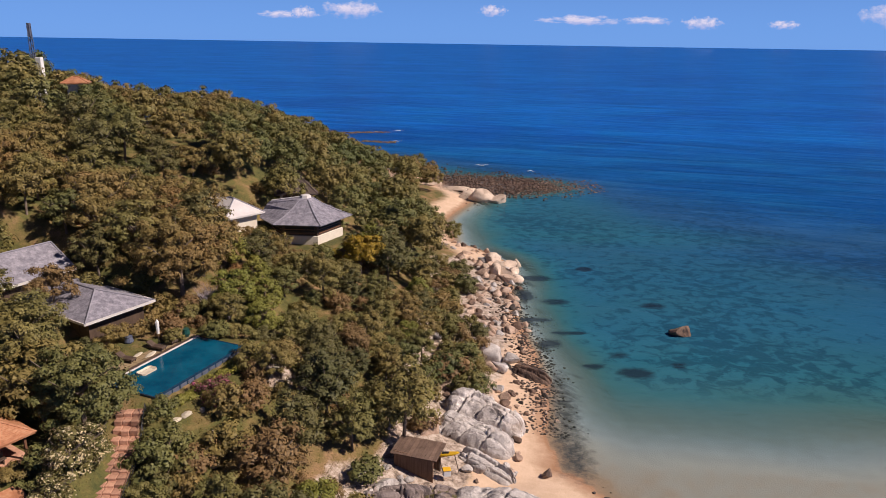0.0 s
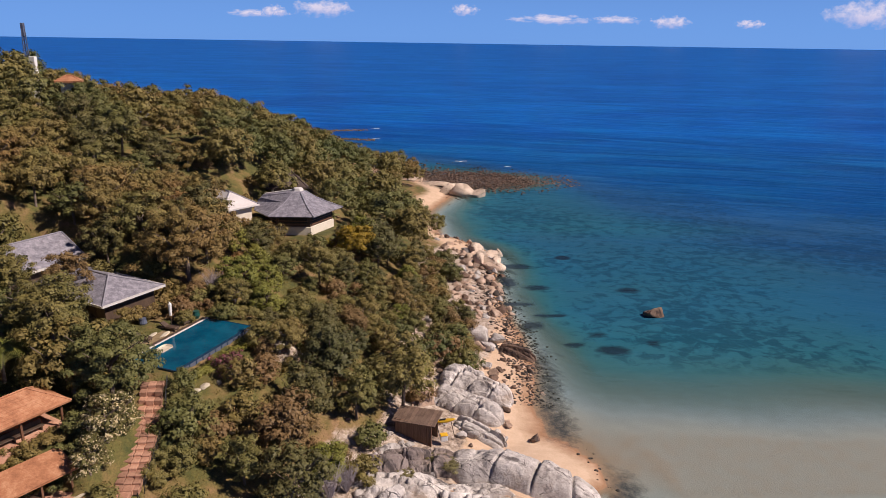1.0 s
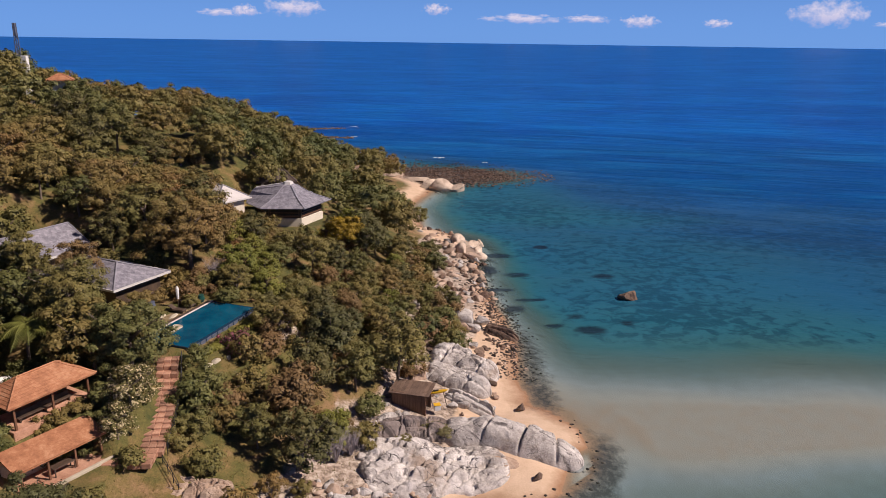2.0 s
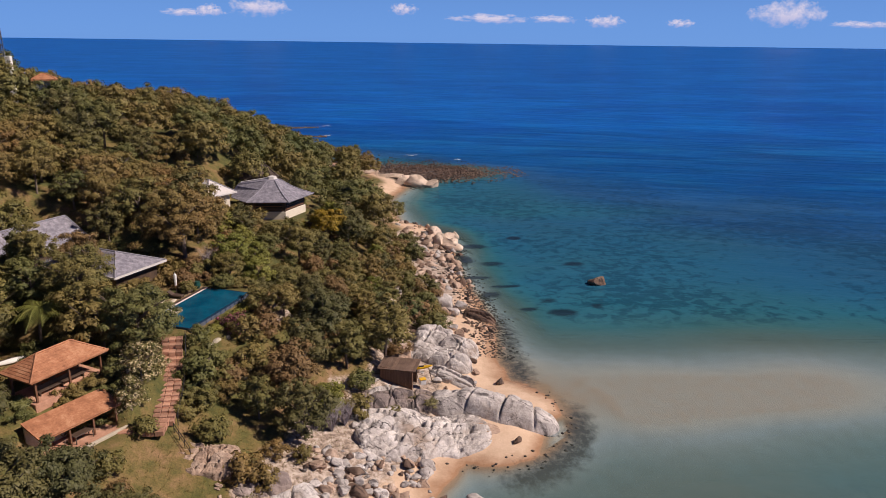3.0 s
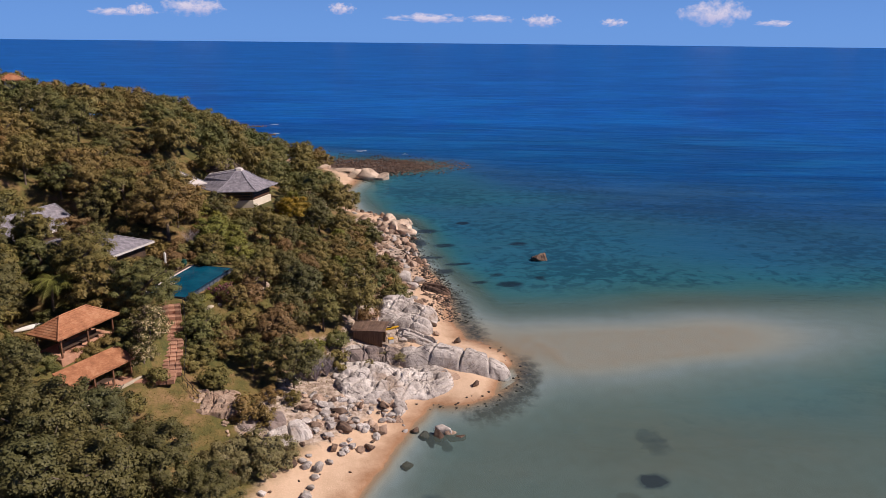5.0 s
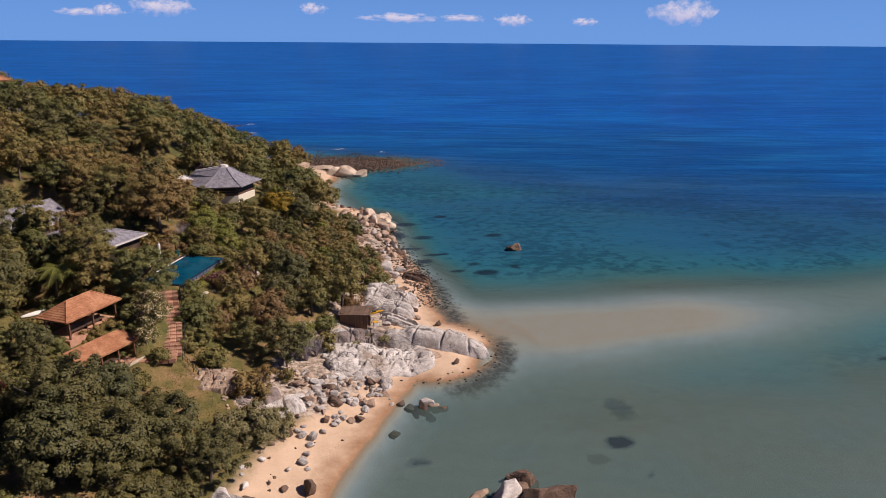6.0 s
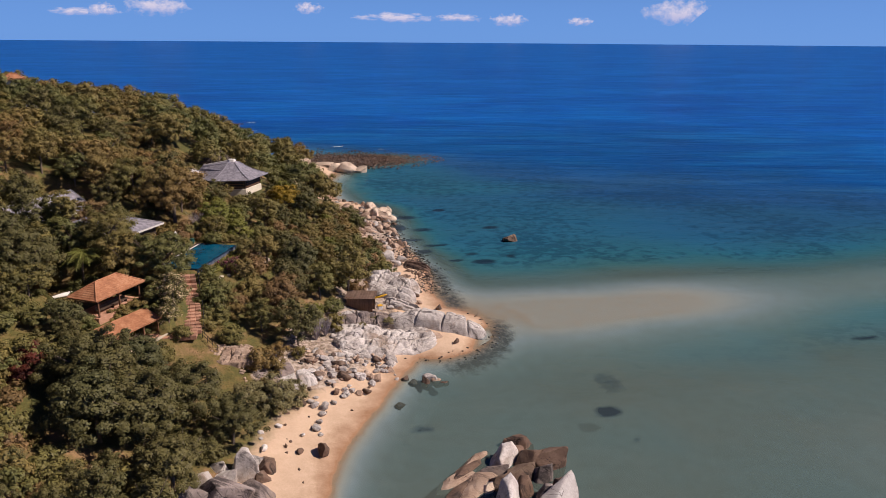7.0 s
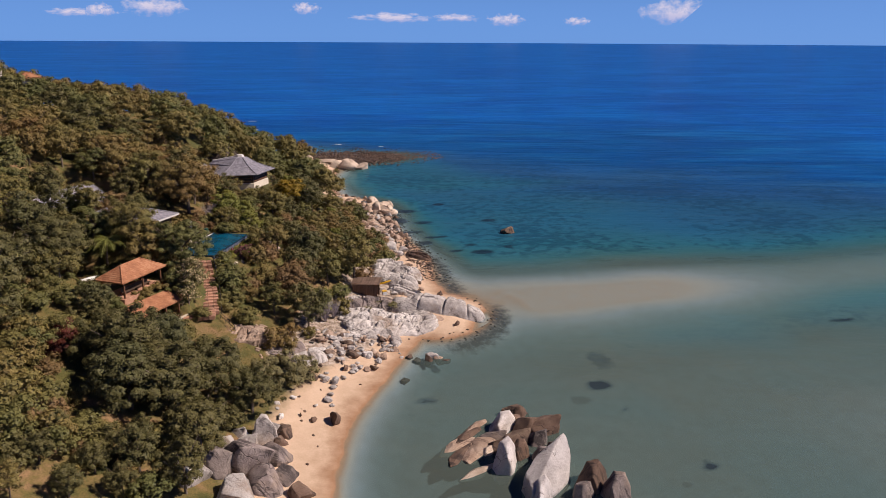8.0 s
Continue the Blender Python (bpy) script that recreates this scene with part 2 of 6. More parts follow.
LEAF_GREY = leaf_material("grey_green_leaves", [(0.17, 0.16, 0.072), (0.22, 0.19, 0.085), (0.17, 0.16, 0.072)])
TWIG_GREY = surface("grey_twigs", [(0.3, (0.26, 0.22, 0.23)), (0.7, (0.44, 0.39, 0.41))], 2.0, vary=0.3)
BARK = surface("bark", [(0.3, (0.09, 0.065, 0.05)), (0.7, (0.25, 0.2, 0.16))], 1.5, 0.9, stretch=(1, 1, 0.3), vary=0.4)
SHINGLE = surface("grey_shingles", [(0.36, (0.13, 0.125, 0.155)), (0.5, (0.23, 0.22, 0.255)), (0.64, (0.36, 0.34, 0.385))], 1.6, 0.8, 5.0, 1.0, 0.06)
PALE_ROOF = surface("pale_roof", [(0.3, (0.5, 0.47, 0.46)), (0.7, (0.68, 0.64, 0.62))], 0.8, 0.7, 6.0, 0.5, 0.03)
THATCH = surface("brown_thatch", [(0.3, (0.05, 0.038, 0.035)), (0.7, (0.13, 0.095, 0.08))], 1.0, 0.9, 8.0, 0.8, 0.05)
RIDGE = surface("ridge_shingles", [(0.3, (0.17, 0.165, 0.195)), (0.7, (0.31, 0.30, 0.335))], 1.5, 0.8)
TRIM = surface("pale_trim", [(0.3, (0.55, 0.52, 0.5)), (0.7, (0.72, 0.69, 0.66))], 1.5, 0.6)
PLASTER = surface("cream_plaster", [(0.3, (0.62, 0.56, 0.46)), (0.7, (0.78, 0.72, 0.62))], 0.7, 0.85)
TIMBER = surface("dark_timber", [(0.3, (0.045, 0.03, 0.022)), (0.7, (0.13, 0.085, 0.06))], 1.2, 0.6, stretch=(1, 1, 0.25))
TIMBER_RED = surface("red_brown_timber", [(0.3, (0.12, 0.055, 0.03)), (0.7, (0.24, 0.12, 0.07))], 1.2, 0.6, stretch=(1, 1, 0.25))
CLAY = surface("clay_tiles", [(0.34, (0.24, 0.095, 0.045)), (0.5, (0.41, 0.175, 0.085)), (0.66, (0.55, 0.29, 0.16))], 0.8, 0.75, 4.0, 0.8, 0.06)
PAVING = surface("terracotta_paving", [(0.36, (0.30, 0.145, 0.09)), (0.64, (0.52, 0.30, 0.205))], 0.8, 0.8, 5.0, vary=0.6)
PALE_STONE = surface("pale_stone", [(0.3, (0.42, 0.36, 0.27)), (0.7, (0.68, 0.61, 0.48))], 1.0, 0.85, vary=0.3)
REED = surface("reed_wall", [(0.3, (0.14, 0.075, 0.045)), (0.7, (0.33, 0.2, 0.13))], 1.5, 0.9, 14.0, 0.8, 0.03, stretch=(3, 3, 0.2))
YELLOW = surface("yellow_plastic", [(0.3, (0.75, 0.42, 0.02)), (0.7, (0.85, 0.5, 0.03))], 1.0, 0.4)
WHITE = surface("white_paint", [(0.3, (0.74, 0.73, 0.7)), (0.7, (0.84, 0.83, 0.8))], 1.0, 0.5)
POOL_TILE = surface("blue_pool_tiles", [(0.3, (0.008, 0.03, 0.075)), (0.7, (0.02, 0.07, 0.13))], 3.0, 0.25)
DARK_GREEN = surface("green_glaze", [(0.3, (0.01, 0.06, 0.05)), (0.7, (0.02, 0.1, 0.08))], 2.0, 0.3)
STEEL = surface("dark_steel", [(0.3, (0.02, 0.02, 0.025)), (0.7, (0.05, 0.05, 0.055))], 3.0, 0.5, metal=0.5)
BLUE_GREY = surface("blue_grey_paint", [(0.3, (0.07, 0.085, 0.13)), (0.7, (0.14, 0.16, 0.22))], 2.0, 0.5)


def rock_material(name, stops, dark, amount, earth=(0.3, 0.22, 0.16), earthy=0.56):
    """Granite: broad tones, rusty and dark weather stains, and cracks that run in one direction."""
    m, n, l, p = material(name)
    geo = n.new("ShaderNodeNewGeometry")
    pos = geo.outputs["Position"]
    broad = noise_node(n, l, 0.35, 6, 0.65, coord=pos)
    grain = noise_node(n, l, 5.0, 5, 0.7, coord=pos)
    c = ramp(n, l, calc(n, l, "ADD", calc(n, l, "MULTIPLY", broad, 0.7), calc(n, l, "MULTIPLY", grain, 0.3)), stops)
    info = n.new("ShaderNodeObjectInfo")
    hsv = n.new("ShaderNodeHueSaturation")
    l.new(c, hsv.inputs["Color"])
    l.new(calc(n, l, "ADD", calc(n, l, "MULTIPLY", info.outputs["Random"], 0.45), 0.72), hsv.inputs["Value"])
    rust = noise_node(n, l, 0.22, 5, 0.6, coord=pos, stretch=(1, 1, 1.6))
    c = blend(n, l, hsv.outputs[0], earth, ramp(n, l, rust, [(earthy, (0, 0, 0)), (earthy + 0.14, (0.75, 0.75, 0.75))]))
    turned = n.new("ShaderNodeMapping")
    turned.inputs["Rotation"].default_value = (0, 0, radians(38))
    l.new(pos, turned.inputs[0])
    streak = noise_node(n, l, 0.5, 7, 0.72, coord=turned.outputs[0], stretch=(0.5, 2.0, 0.6), distort=0.5)
    c = blend(n, l, c, dark, ramp(n, l, streak, [(amount, (0, 0, 0)), (amount + 0.09, (0.85, 0.85, 0.85))]))
    split = n.new("ShaderNodeTexVoronoi")
    split.feature = "DISTANCE_TO_EDGE"
    split.inputs["Scale"].default_value = 1.0
    bent = n.new("ShaderNodeVectorMath")
    bent.operation = "ADD"
    warp = n.new("ShaderNodeTexNoise")
    warp.inputs["Scale"].default_value, warp.inputs["Detail"].default_value = 0.8, 3
    l.new(pos, warp.inputs["Vector"])
    place = n.new("ShaderNodeMapping")
    place.inputs["Scale"].default_value = (0.13, 0.62, 0.35)
    l.new(turned.outputs[0], bent.inputs[0])
    l.new(warp.outputs["Color"], bent.inputs[1])
    l.new(bent.outputs[0], place.inputs[0])
    l.new(place.outputs[0], split.inputs["Vector"])
    where = ramp(n, l, noise_node(n, l, 0.4, 4, 0.6, coord=pos), [(0.50, (1, 1, 1)), (0.58, (0, 0, 0))])
    crack = calc(n, l, "MAXIMUM", ramp(n, l, split.outputs["Distance"], [(0.002, (0, 0, 0)), (0.014, (1, 1, 1))]), where)
    c = blend(n, l, dark, c, crack)
    l.new(c, p.inputs["Base Color"])
    p.inputs["Roughness"].default_value = 0.85
    bump(n, l, p, calc(n, l, "ADD", calc(n, l, "ADD", grain, crack), calc(n, l, "MULTIPLY", broad, 1.5)), 0.8, 0.14)
    return m


GRANITE = rock_material("grey_granite", [(0.34, (0.27, 0.235, 0.215)), (0.47, (0.50, 0.455, 0.425)), (0.64, (0.80, 0.75, 0.71))], (0.095, 0.08, 0.078), 0.55)
PALE_GRANITE = rock_material("white_granite", [(0.34, (0.44, 0.40, 0.38)), (0.5, (0.66, 0.61, 0.59)), (0.64, (0.84, 0.80, 0.77))], (0.16, 0.13, 0.12), 0.62)
CREAM_ROCK = rock_material("cream_granite", [(0.3, (0.40, 0.29, 0.21)), (0.5, (0.62, 0.49, 0.38)), (0.72, (0.80, 0.68, 0.56))], (0.16, 0.10, 0.08), 0.60)
DARK_GRANITE = rock_material("stained_granite", [(0.3, (0.15, 0.115, 0.105)), (0.5, (0.29, 0.235, 0.215)), (0.72, (0.52, 0.445, 0.41))], (0.05, 0.04, 0.04), 0.48)
PINK_ROCK = rock_material("pink_granite", [(0.3, (0.26, 0.16, 0.11)), (0.5, (0.46, 0.33, 0.245)), (0.72, (0.68, 0.54, 0.43))], (0.10, 0.06, 0.045), 0.58)
BROWN_ROCK = rock_material("brown_rock", [(0.3, (0.085, 0.05, 0.035)), (0.5, (0.16, 0.10, 0.07)), (0.72, (0.27, 0.18, 0.13))], (0.03, 0.02, 0.018), 0.52)
WET_ROCK = rock_material("wet_dark_rock", [(0.3, (0.026, 0.021, 0.018)), (0.5, (0.055, 0.043, 0.036)), (0.72, (0.10, 0.075, 0.06))], (0.012, 0.01, 0.01), 0.55)


def ground_material():
    """Beach sand, soil with dry grass under the trees, and the sea floor with dark weed, told apart by height."""
    m, n, l, p = material("ground")
    geo = n.new("ShaderNodeNewGeometry")
    pos = geo.outputs["Position"]
    sep = n.new("ShaderNodeSeparateXYZ")
    l.new(pos, sep.inputs[0])
    z = sep.outputs[2]
    fine = noise_node(n, l, 6.0, 5, 0.7, coord=pos)
    broad = noise_node(n, l, 0.12, 5, 0.6, coord=pos)
    patchy = noise_node(n, l, 0.5, 5, 0.65, coord=pos)
    sand = ramp(n, l, calc(n, l, "ADD", calc(n, l, "MULTIPLY", patchy, 0.6), calc(n, l, "MULTIPLY", fine, 0.4)),
                [(0.3, (0.55, 0.385, 0.255)), (0.7, (0.74, 0.55, 0.395))])
    low_by = calc(n, l, "MULTIPLY", calc(n, l, "ADD", calc(n, l, "ADD", z, calc(n, l, "MULTIPLY", patchy, 0.35)), 0.7), 0.7)
    wet = ramp(n, l, low_by, [(0.15, (0.70, 0.92, 1.22)), (0.36, (0.67, 0.82, 0.98)), (0.52, (0.50, 0.45, 0.40)), (0.66, (0.56, 0.43, 0.34)), (0.92, (1, 1, 1))])
    sand = blend(n, l, sand, wet, 1.0, "MULTIPLY")
    soil = ramp(n, l, calc(n, l, "ADD", calc(n, l, "MULTIPLY", broad, 0.5), calc(n, l, "MULTIPLY", patchy, 0.5)),
                [(0.38, (0.062, 0.070, 0.016)), (0.46, (0.115, 0.106, 0.026)), (0.53, (0.19, 0.138, 0.046)), (0.61, (0.30, 0.185, 0.09))])
    soil = blend(n, l, soil, ramp(n, l, fine, [(0.3, (0.6, 0.6, 0.6)), (0.7, (1.2, 1.2, 1.2))]), 1.0, "MULTIPLY")
    edge = ramp(n, l, calc(n, l, "ADD", calc(n, l, "MULTIPLY", z, 0.25), calc(n, l, "MULTIPLY", patchy, 0.25)), [(0.46, (0, 0, 0)), (0.58, (1, 1, 1))])
    c = blend(n, l, sand, soil, edge)
    rubble = ramp(n, l, calc(n, l, "ADD", calc(n, l, "MULTIPLY", noise_node(n, l, 1.6, 5, 0.7, coord=pos), 0.75), calc(n, l, "MULTIPLY", fine, 0.25)),
                  [(0.36, (0.10, 0.075, 0.062)), (0.47, (0.34, 0.26, 0.20)), (0.60, (0.60, 0.51, 0.43))])
    bare = n.new("ShaderNodeAttribute")
    bare.attribute_name = "bare"
    c = blend(n, l, c, rubble, ramp(n, l, calc(n, l, "ADD", bare.outputs["Fac"], calc(n, l, "MULTIPLY", patchy, 0.9)), [(0.82, (0, 0, 0)), (1.0, (1, 1, 1))]))
    bed = n.new("ShaderNodeAttribute")
    bed.attribute_name = "weed"
    mat = noise_node(n, l, 0.9, 6, 0.75, coord=pos)
    c = blend(n, l, c, (0.042, 0.039, 0.040), ramp(n, l, calc(n, l, "ADD", calc(n, l, "MULTIPLY", bed.outputs["Fac"], 0.8), calc(n, l, "MULTIPLY", mat, 0.9)), [(0.66, (0, 0, 0)), (1.0, (0.95, 0.95, 0.95))]))
    weed = ramp(n, l, noise_node(n, l, 0.16, 6, 0.68, coord=pos, stretch=(0.6, 1.5, 1)), [(0.5, (0, 0, 0)), (0.62, (1, 1, 1))])
    low = ramp(n, l, calc(n, l, "MULTIPLY", z, -0.2), [(0.45, (0, 0, 0)), (0.9, (1, 1, 1))])
    c = blend(n, l, c, (0.018, 0.022, 0.02), calc(n, l, "MULTIPLY", weed, low))
    l.new(c, p.inputs["Base Color"])
    p.inputs["Roughness"].default_value = 0.9
    bump(n, l, p, calc(n, l, "ADD", fine, patchy), 0.5, 0.08)
    return m


def sea_material():
    """Clear water over the sea floor: what the floor shows dies away with the depth, and the water's own blue takes its place."""
    m, n, l, p = material("sea_water")
    geo = n.new("ShaderNodeNewGeometry")
    pos = geo.outputs["Position"]
    at = n.new("ShaderNodeAttribute")
    at.attribute_name = "depth"
    depth = at.outputs["Fac"]
    # long crests, bent round the reef, over finer ripples
    crest_at = n.new("ShaderNodeMapping")
    crest_at.inputs["Rotation"].default_value = (0, 0, radians(17))
    l.new(pos, crest_at.inputs[0])
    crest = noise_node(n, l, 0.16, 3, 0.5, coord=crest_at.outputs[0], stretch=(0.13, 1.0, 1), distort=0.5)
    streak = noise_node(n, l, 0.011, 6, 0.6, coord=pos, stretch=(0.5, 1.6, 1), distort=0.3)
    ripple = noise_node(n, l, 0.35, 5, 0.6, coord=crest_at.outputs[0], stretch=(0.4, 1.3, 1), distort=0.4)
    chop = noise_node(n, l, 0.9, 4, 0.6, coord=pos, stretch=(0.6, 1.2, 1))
    body = ramp(n, l, calc(n, l, "MULTIPLY", depth, 1 / 32), [(0.0, (0.142, 0.160, 0.126)), (0.04, (0.118, 0.178, 0.160)), (0.085, (0.048, 0.172, 0.200)), (0.12, (0.026, 0.152, 0.220)), (0.20, (0.016, 0.080, 0.196)), (0.32, (0.002, 0.074, 0.262)), (0.9, (0.0002, 0.083, 0.365))])
    stirred = n.new("ShaderNodeAttribute")
    stirred.attribute_name = "silt"
    body = blend(n, l, body, (0.130, 0.150, 0.124), calc(n, l, "MULTIPLY", stirred.outputs["Fac"], 0.8))
    cloudy = noise_node(n, l, 0.045, 4, 0.55, coord=pos)
    body = blend(n, l, body, ramp(n, l, cloudy, [(0.35, (1.05, 0.97, 0.90)), (0.65, (0.88, 1.04, 1.12))]), 0.8, "MULTIPLY")
    # sky sheen on crests and streaks, and darker troughs, painted into the colour
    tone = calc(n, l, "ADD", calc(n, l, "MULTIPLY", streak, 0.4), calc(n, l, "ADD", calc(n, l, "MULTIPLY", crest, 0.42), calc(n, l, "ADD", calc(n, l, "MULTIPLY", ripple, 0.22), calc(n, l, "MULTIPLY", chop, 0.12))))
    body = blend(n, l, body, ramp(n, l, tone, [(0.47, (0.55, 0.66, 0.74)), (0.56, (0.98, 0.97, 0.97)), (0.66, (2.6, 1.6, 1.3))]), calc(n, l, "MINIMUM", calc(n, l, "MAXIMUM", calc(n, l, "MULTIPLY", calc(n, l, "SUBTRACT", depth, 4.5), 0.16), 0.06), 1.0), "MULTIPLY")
    # patches of weed that show darker through the middle depths
    patch = noise_node(n, l, 0.5, 4, 0.62, coord=pos, stretch=(0.9, 1.0, 1), distort=0.6)
    spread = noise_node(n, l, 0.035, 3, 0.5, coord=pos)
    dark = ramp(n, l, calc(n, l, "ADD", calc(n, l, "MULTIPLY", patch, 0.7), calc(n, l, "MULTIPLY", spread, 0.42)), [(0.545, (0, 0, 0)), (0.63, (1, 1, 1))])
    middle = ramp(n, l, calc(n, l, "MULTIPLY", depth, 1 / 32), [(0.075, (0, 0, 0)), (0.11, (1, 1, 1)), (0.24, (0.8, 0.8, 0.8)), (0.36, (0, 0, 0))])
    body = blend(n, l, body, (0.006, 0.030, 0.066), calc(n, l, "MULTIPLY", calc(n, l, "MULTIPLY", dark, middle), 0.52))
    head = n.new("ShaderNodeAttribute")
    head.attribute_name = "weed"
    ragged = ramp(n, l, calc(n, l, "ADD", calc(n, l, "MULTIPLY", head.outputs["Fac"], 0.75), calc(n, l, "MULTIPLY", chop, 0.5)), [(0.40, (0, 0, 0)), (0.75, (0.85, 0.85, 0.85))])
    body = blend(n, l, body, (0.012, 0.018, 0.034), ragged)
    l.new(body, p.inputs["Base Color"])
    p.inputs["Roughness"].default_value = 0.3
    p.inputs["IOR"].default_value = 1.33
    p.inputs["Specular IOR Level"].default_value = 0.03
    small = noise_node(n, l, 0.9, 4, 0.6, coord=pos, stretch=(0.6, 1.5, 1))
    bump(n, l, p, calc(n, l, "ADD", calc(n, l, "MULTIPLY", crest, 2.0), calc(n, l, "ADD", ripple, calc(n, l, "MULTIPLY", small, 0.25))), 0.5, 0.3)
    clear = n.new("ShaderNodeBsdfTransparent")
    l.new(ramp(n, l, calc(n, l, "MULTIPLY", depth, 0.1), [(0.0, (0.93, 0.98, 1)), (0.08, (0.72, 0.87, 0.95)), (0.25, (0.54, 0.78, 0.85)), (0.8, (0.2, 0.5, 0.6))]), clear.inputs[0])
    veil = calc(n, l, "SUBTRACT", 1.0, calc(n, l, "POWER", 2.718, calc(n, l, "MULTIPLY", depth, -0.40)))
    veil = calc(n, l, "MAXIMUM", calc(n, l, "MINIMUM", calc(n, l, "ADD", veil, 0.03), 1.0), ragged)
    mixer = n.new("ShaderNodeMixShader")
    l.new(veil, mixer.inputs[0])
    l.new(clear.outputs[0], mixer.inputs[1])
    l.new(p.outputs[0], mixer.inputs[2])
    l.new(mixer.outputs[0], n["Material Output"].inputs[0])
    return m


GROUND, SEA = ground_material(), sea_material()


# ---- ground and sea ----
def sheet(name, xs, ys, zf, mat):
    X, Y = np.meshgrid(xs, ys)
    Z = zf(X, Y)
    verts = np.stack([X, Y, Z], -1).reshape(-1, 3)
    w = len(xs)
    i = (np.arange(len(ys) - 1)[:, None] * w + np.arange(w - 1)[None]).ravel()
    return mesh_of(name, verts, np.stack([i, i + 1, i + w + 1, i + w], -1), mat, True), verts


gx = np.concatenate([np.linspace(-320, -75, 30), np.arange(-74, 45, 0.7), np.linspace(46, 110, 30), np.linspace(115, 420, 18)])
gy = np.concatenate([np.linspace(-260, -5, 30), np.arange(-4, 132, 0.7), np.arange(132, 150, 0.9), np.linspace(151, 330, 75), np.linspace(335, 480, 14)])
me, me_xy = sheet("ground", gx, gy, ground_z, GROUND)
BARE = [(-5, 50, 6.5), (-8, 44, 6), (-2, 56, 4), (-12, 38, 5), (-16, 62, 3.2), (-16.2, 34.2, 2.2), (-1, 62, 5), (1, 72, 5), (2, 82, 6), (3, 92, 6.5), (3, 102, 7), (3.5, 112, 7), (3.5, 122, 7), (-1, 93, 4), (-2, 78, 4)]
GX, GY = me_xy[:, 0], me_xy[:, 1]
bare = sum(np.exp(-(((GX - x) ** 2 + (GY - y) ** 2) / r ** 2) ** 1.5) for x, y, r in BARE)
me.attributes.new("bare", "FLOAT", "POINT").data.foreach_set("value", np.clip(bare, 0, 1).astype(np.float32))
turn_at = np.arctan2(GX - 6.5, 52.0 - GY)
off_tip = 10 * (off_head(GX, GY) - 1) - 2.0
weed = 0.7 * np.exp(-(off_tip / 2.2) ** 2) * smoothstep(-0.3, 0.3, turn_at) * (1 - smoothstep(1.3, 2.3, turn_at))
off_shore = GX - shore(GY) - 2.2
weed = weed + 0.62 * np.exp(-(off_shore / 2.6) ** 2) * smoothstep(55, 62, GY) * (1 - 0.5 * smoothstep(78, 90, GY)) * (1 - smoothstep(125, 135, GY))
weed = weed + 0.9 * np.exp(-(((GX - 16) / 21) ** 4 + ((GY - 207) / 17) ** 4))
me.attributes.new("weed", "FLOAT", "POINT").data.foreach_set("value", np.clip(weed, 0, 1).astype(np.float32))
tagged(new("ground", me), "sandy beach, brown soil slopes and sandy sea floor", "ground", kind="structure")

sx = np.concatenate([-np.geomspace(4700, 90, 26), np.linspace(-85, -22, 20), np.arange(-20, 90, 1.0), np.geomspace(92, 4700, 40)])
sy = np.concatenate([-np.geomspace(900, 60, 14), np.linspace(-55, -2, 20), np.arange(0, 140, 1.0), np.arange(140, 240, 1.5), np.geomspace(243, 4850, 60)])
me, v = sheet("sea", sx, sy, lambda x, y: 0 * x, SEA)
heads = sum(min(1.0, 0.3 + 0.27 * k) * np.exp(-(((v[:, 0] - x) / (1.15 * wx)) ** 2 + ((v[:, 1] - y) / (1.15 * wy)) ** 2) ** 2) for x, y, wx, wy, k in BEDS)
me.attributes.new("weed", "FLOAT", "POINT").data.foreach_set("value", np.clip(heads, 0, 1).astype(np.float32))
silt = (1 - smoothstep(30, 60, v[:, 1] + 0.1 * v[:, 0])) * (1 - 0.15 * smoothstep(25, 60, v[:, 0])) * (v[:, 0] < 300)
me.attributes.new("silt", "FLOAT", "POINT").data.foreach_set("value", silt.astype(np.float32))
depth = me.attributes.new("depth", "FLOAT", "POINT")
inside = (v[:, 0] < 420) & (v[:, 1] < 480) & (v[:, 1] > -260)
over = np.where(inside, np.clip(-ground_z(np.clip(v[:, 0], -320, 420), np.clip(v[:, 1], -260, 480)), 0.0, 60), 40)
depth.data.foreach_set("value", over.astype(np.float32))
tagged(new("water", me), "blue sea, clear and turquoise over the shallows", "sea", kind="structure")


# ---- trees ----
def ball(sub):
    bm = bmesh.new()
    bmesh.ops.create_icosphere(bm, subdivisions=sub, radius=1.0)
    v = np.array([p.co[:] for p in bm.verts])
    f = np.array([[p.index for p in q.verts] for q in bm.faces])
    bm.free()
    return v, f


BALLS = {k: ball(k) for k in (1, 2, 3, 4)}


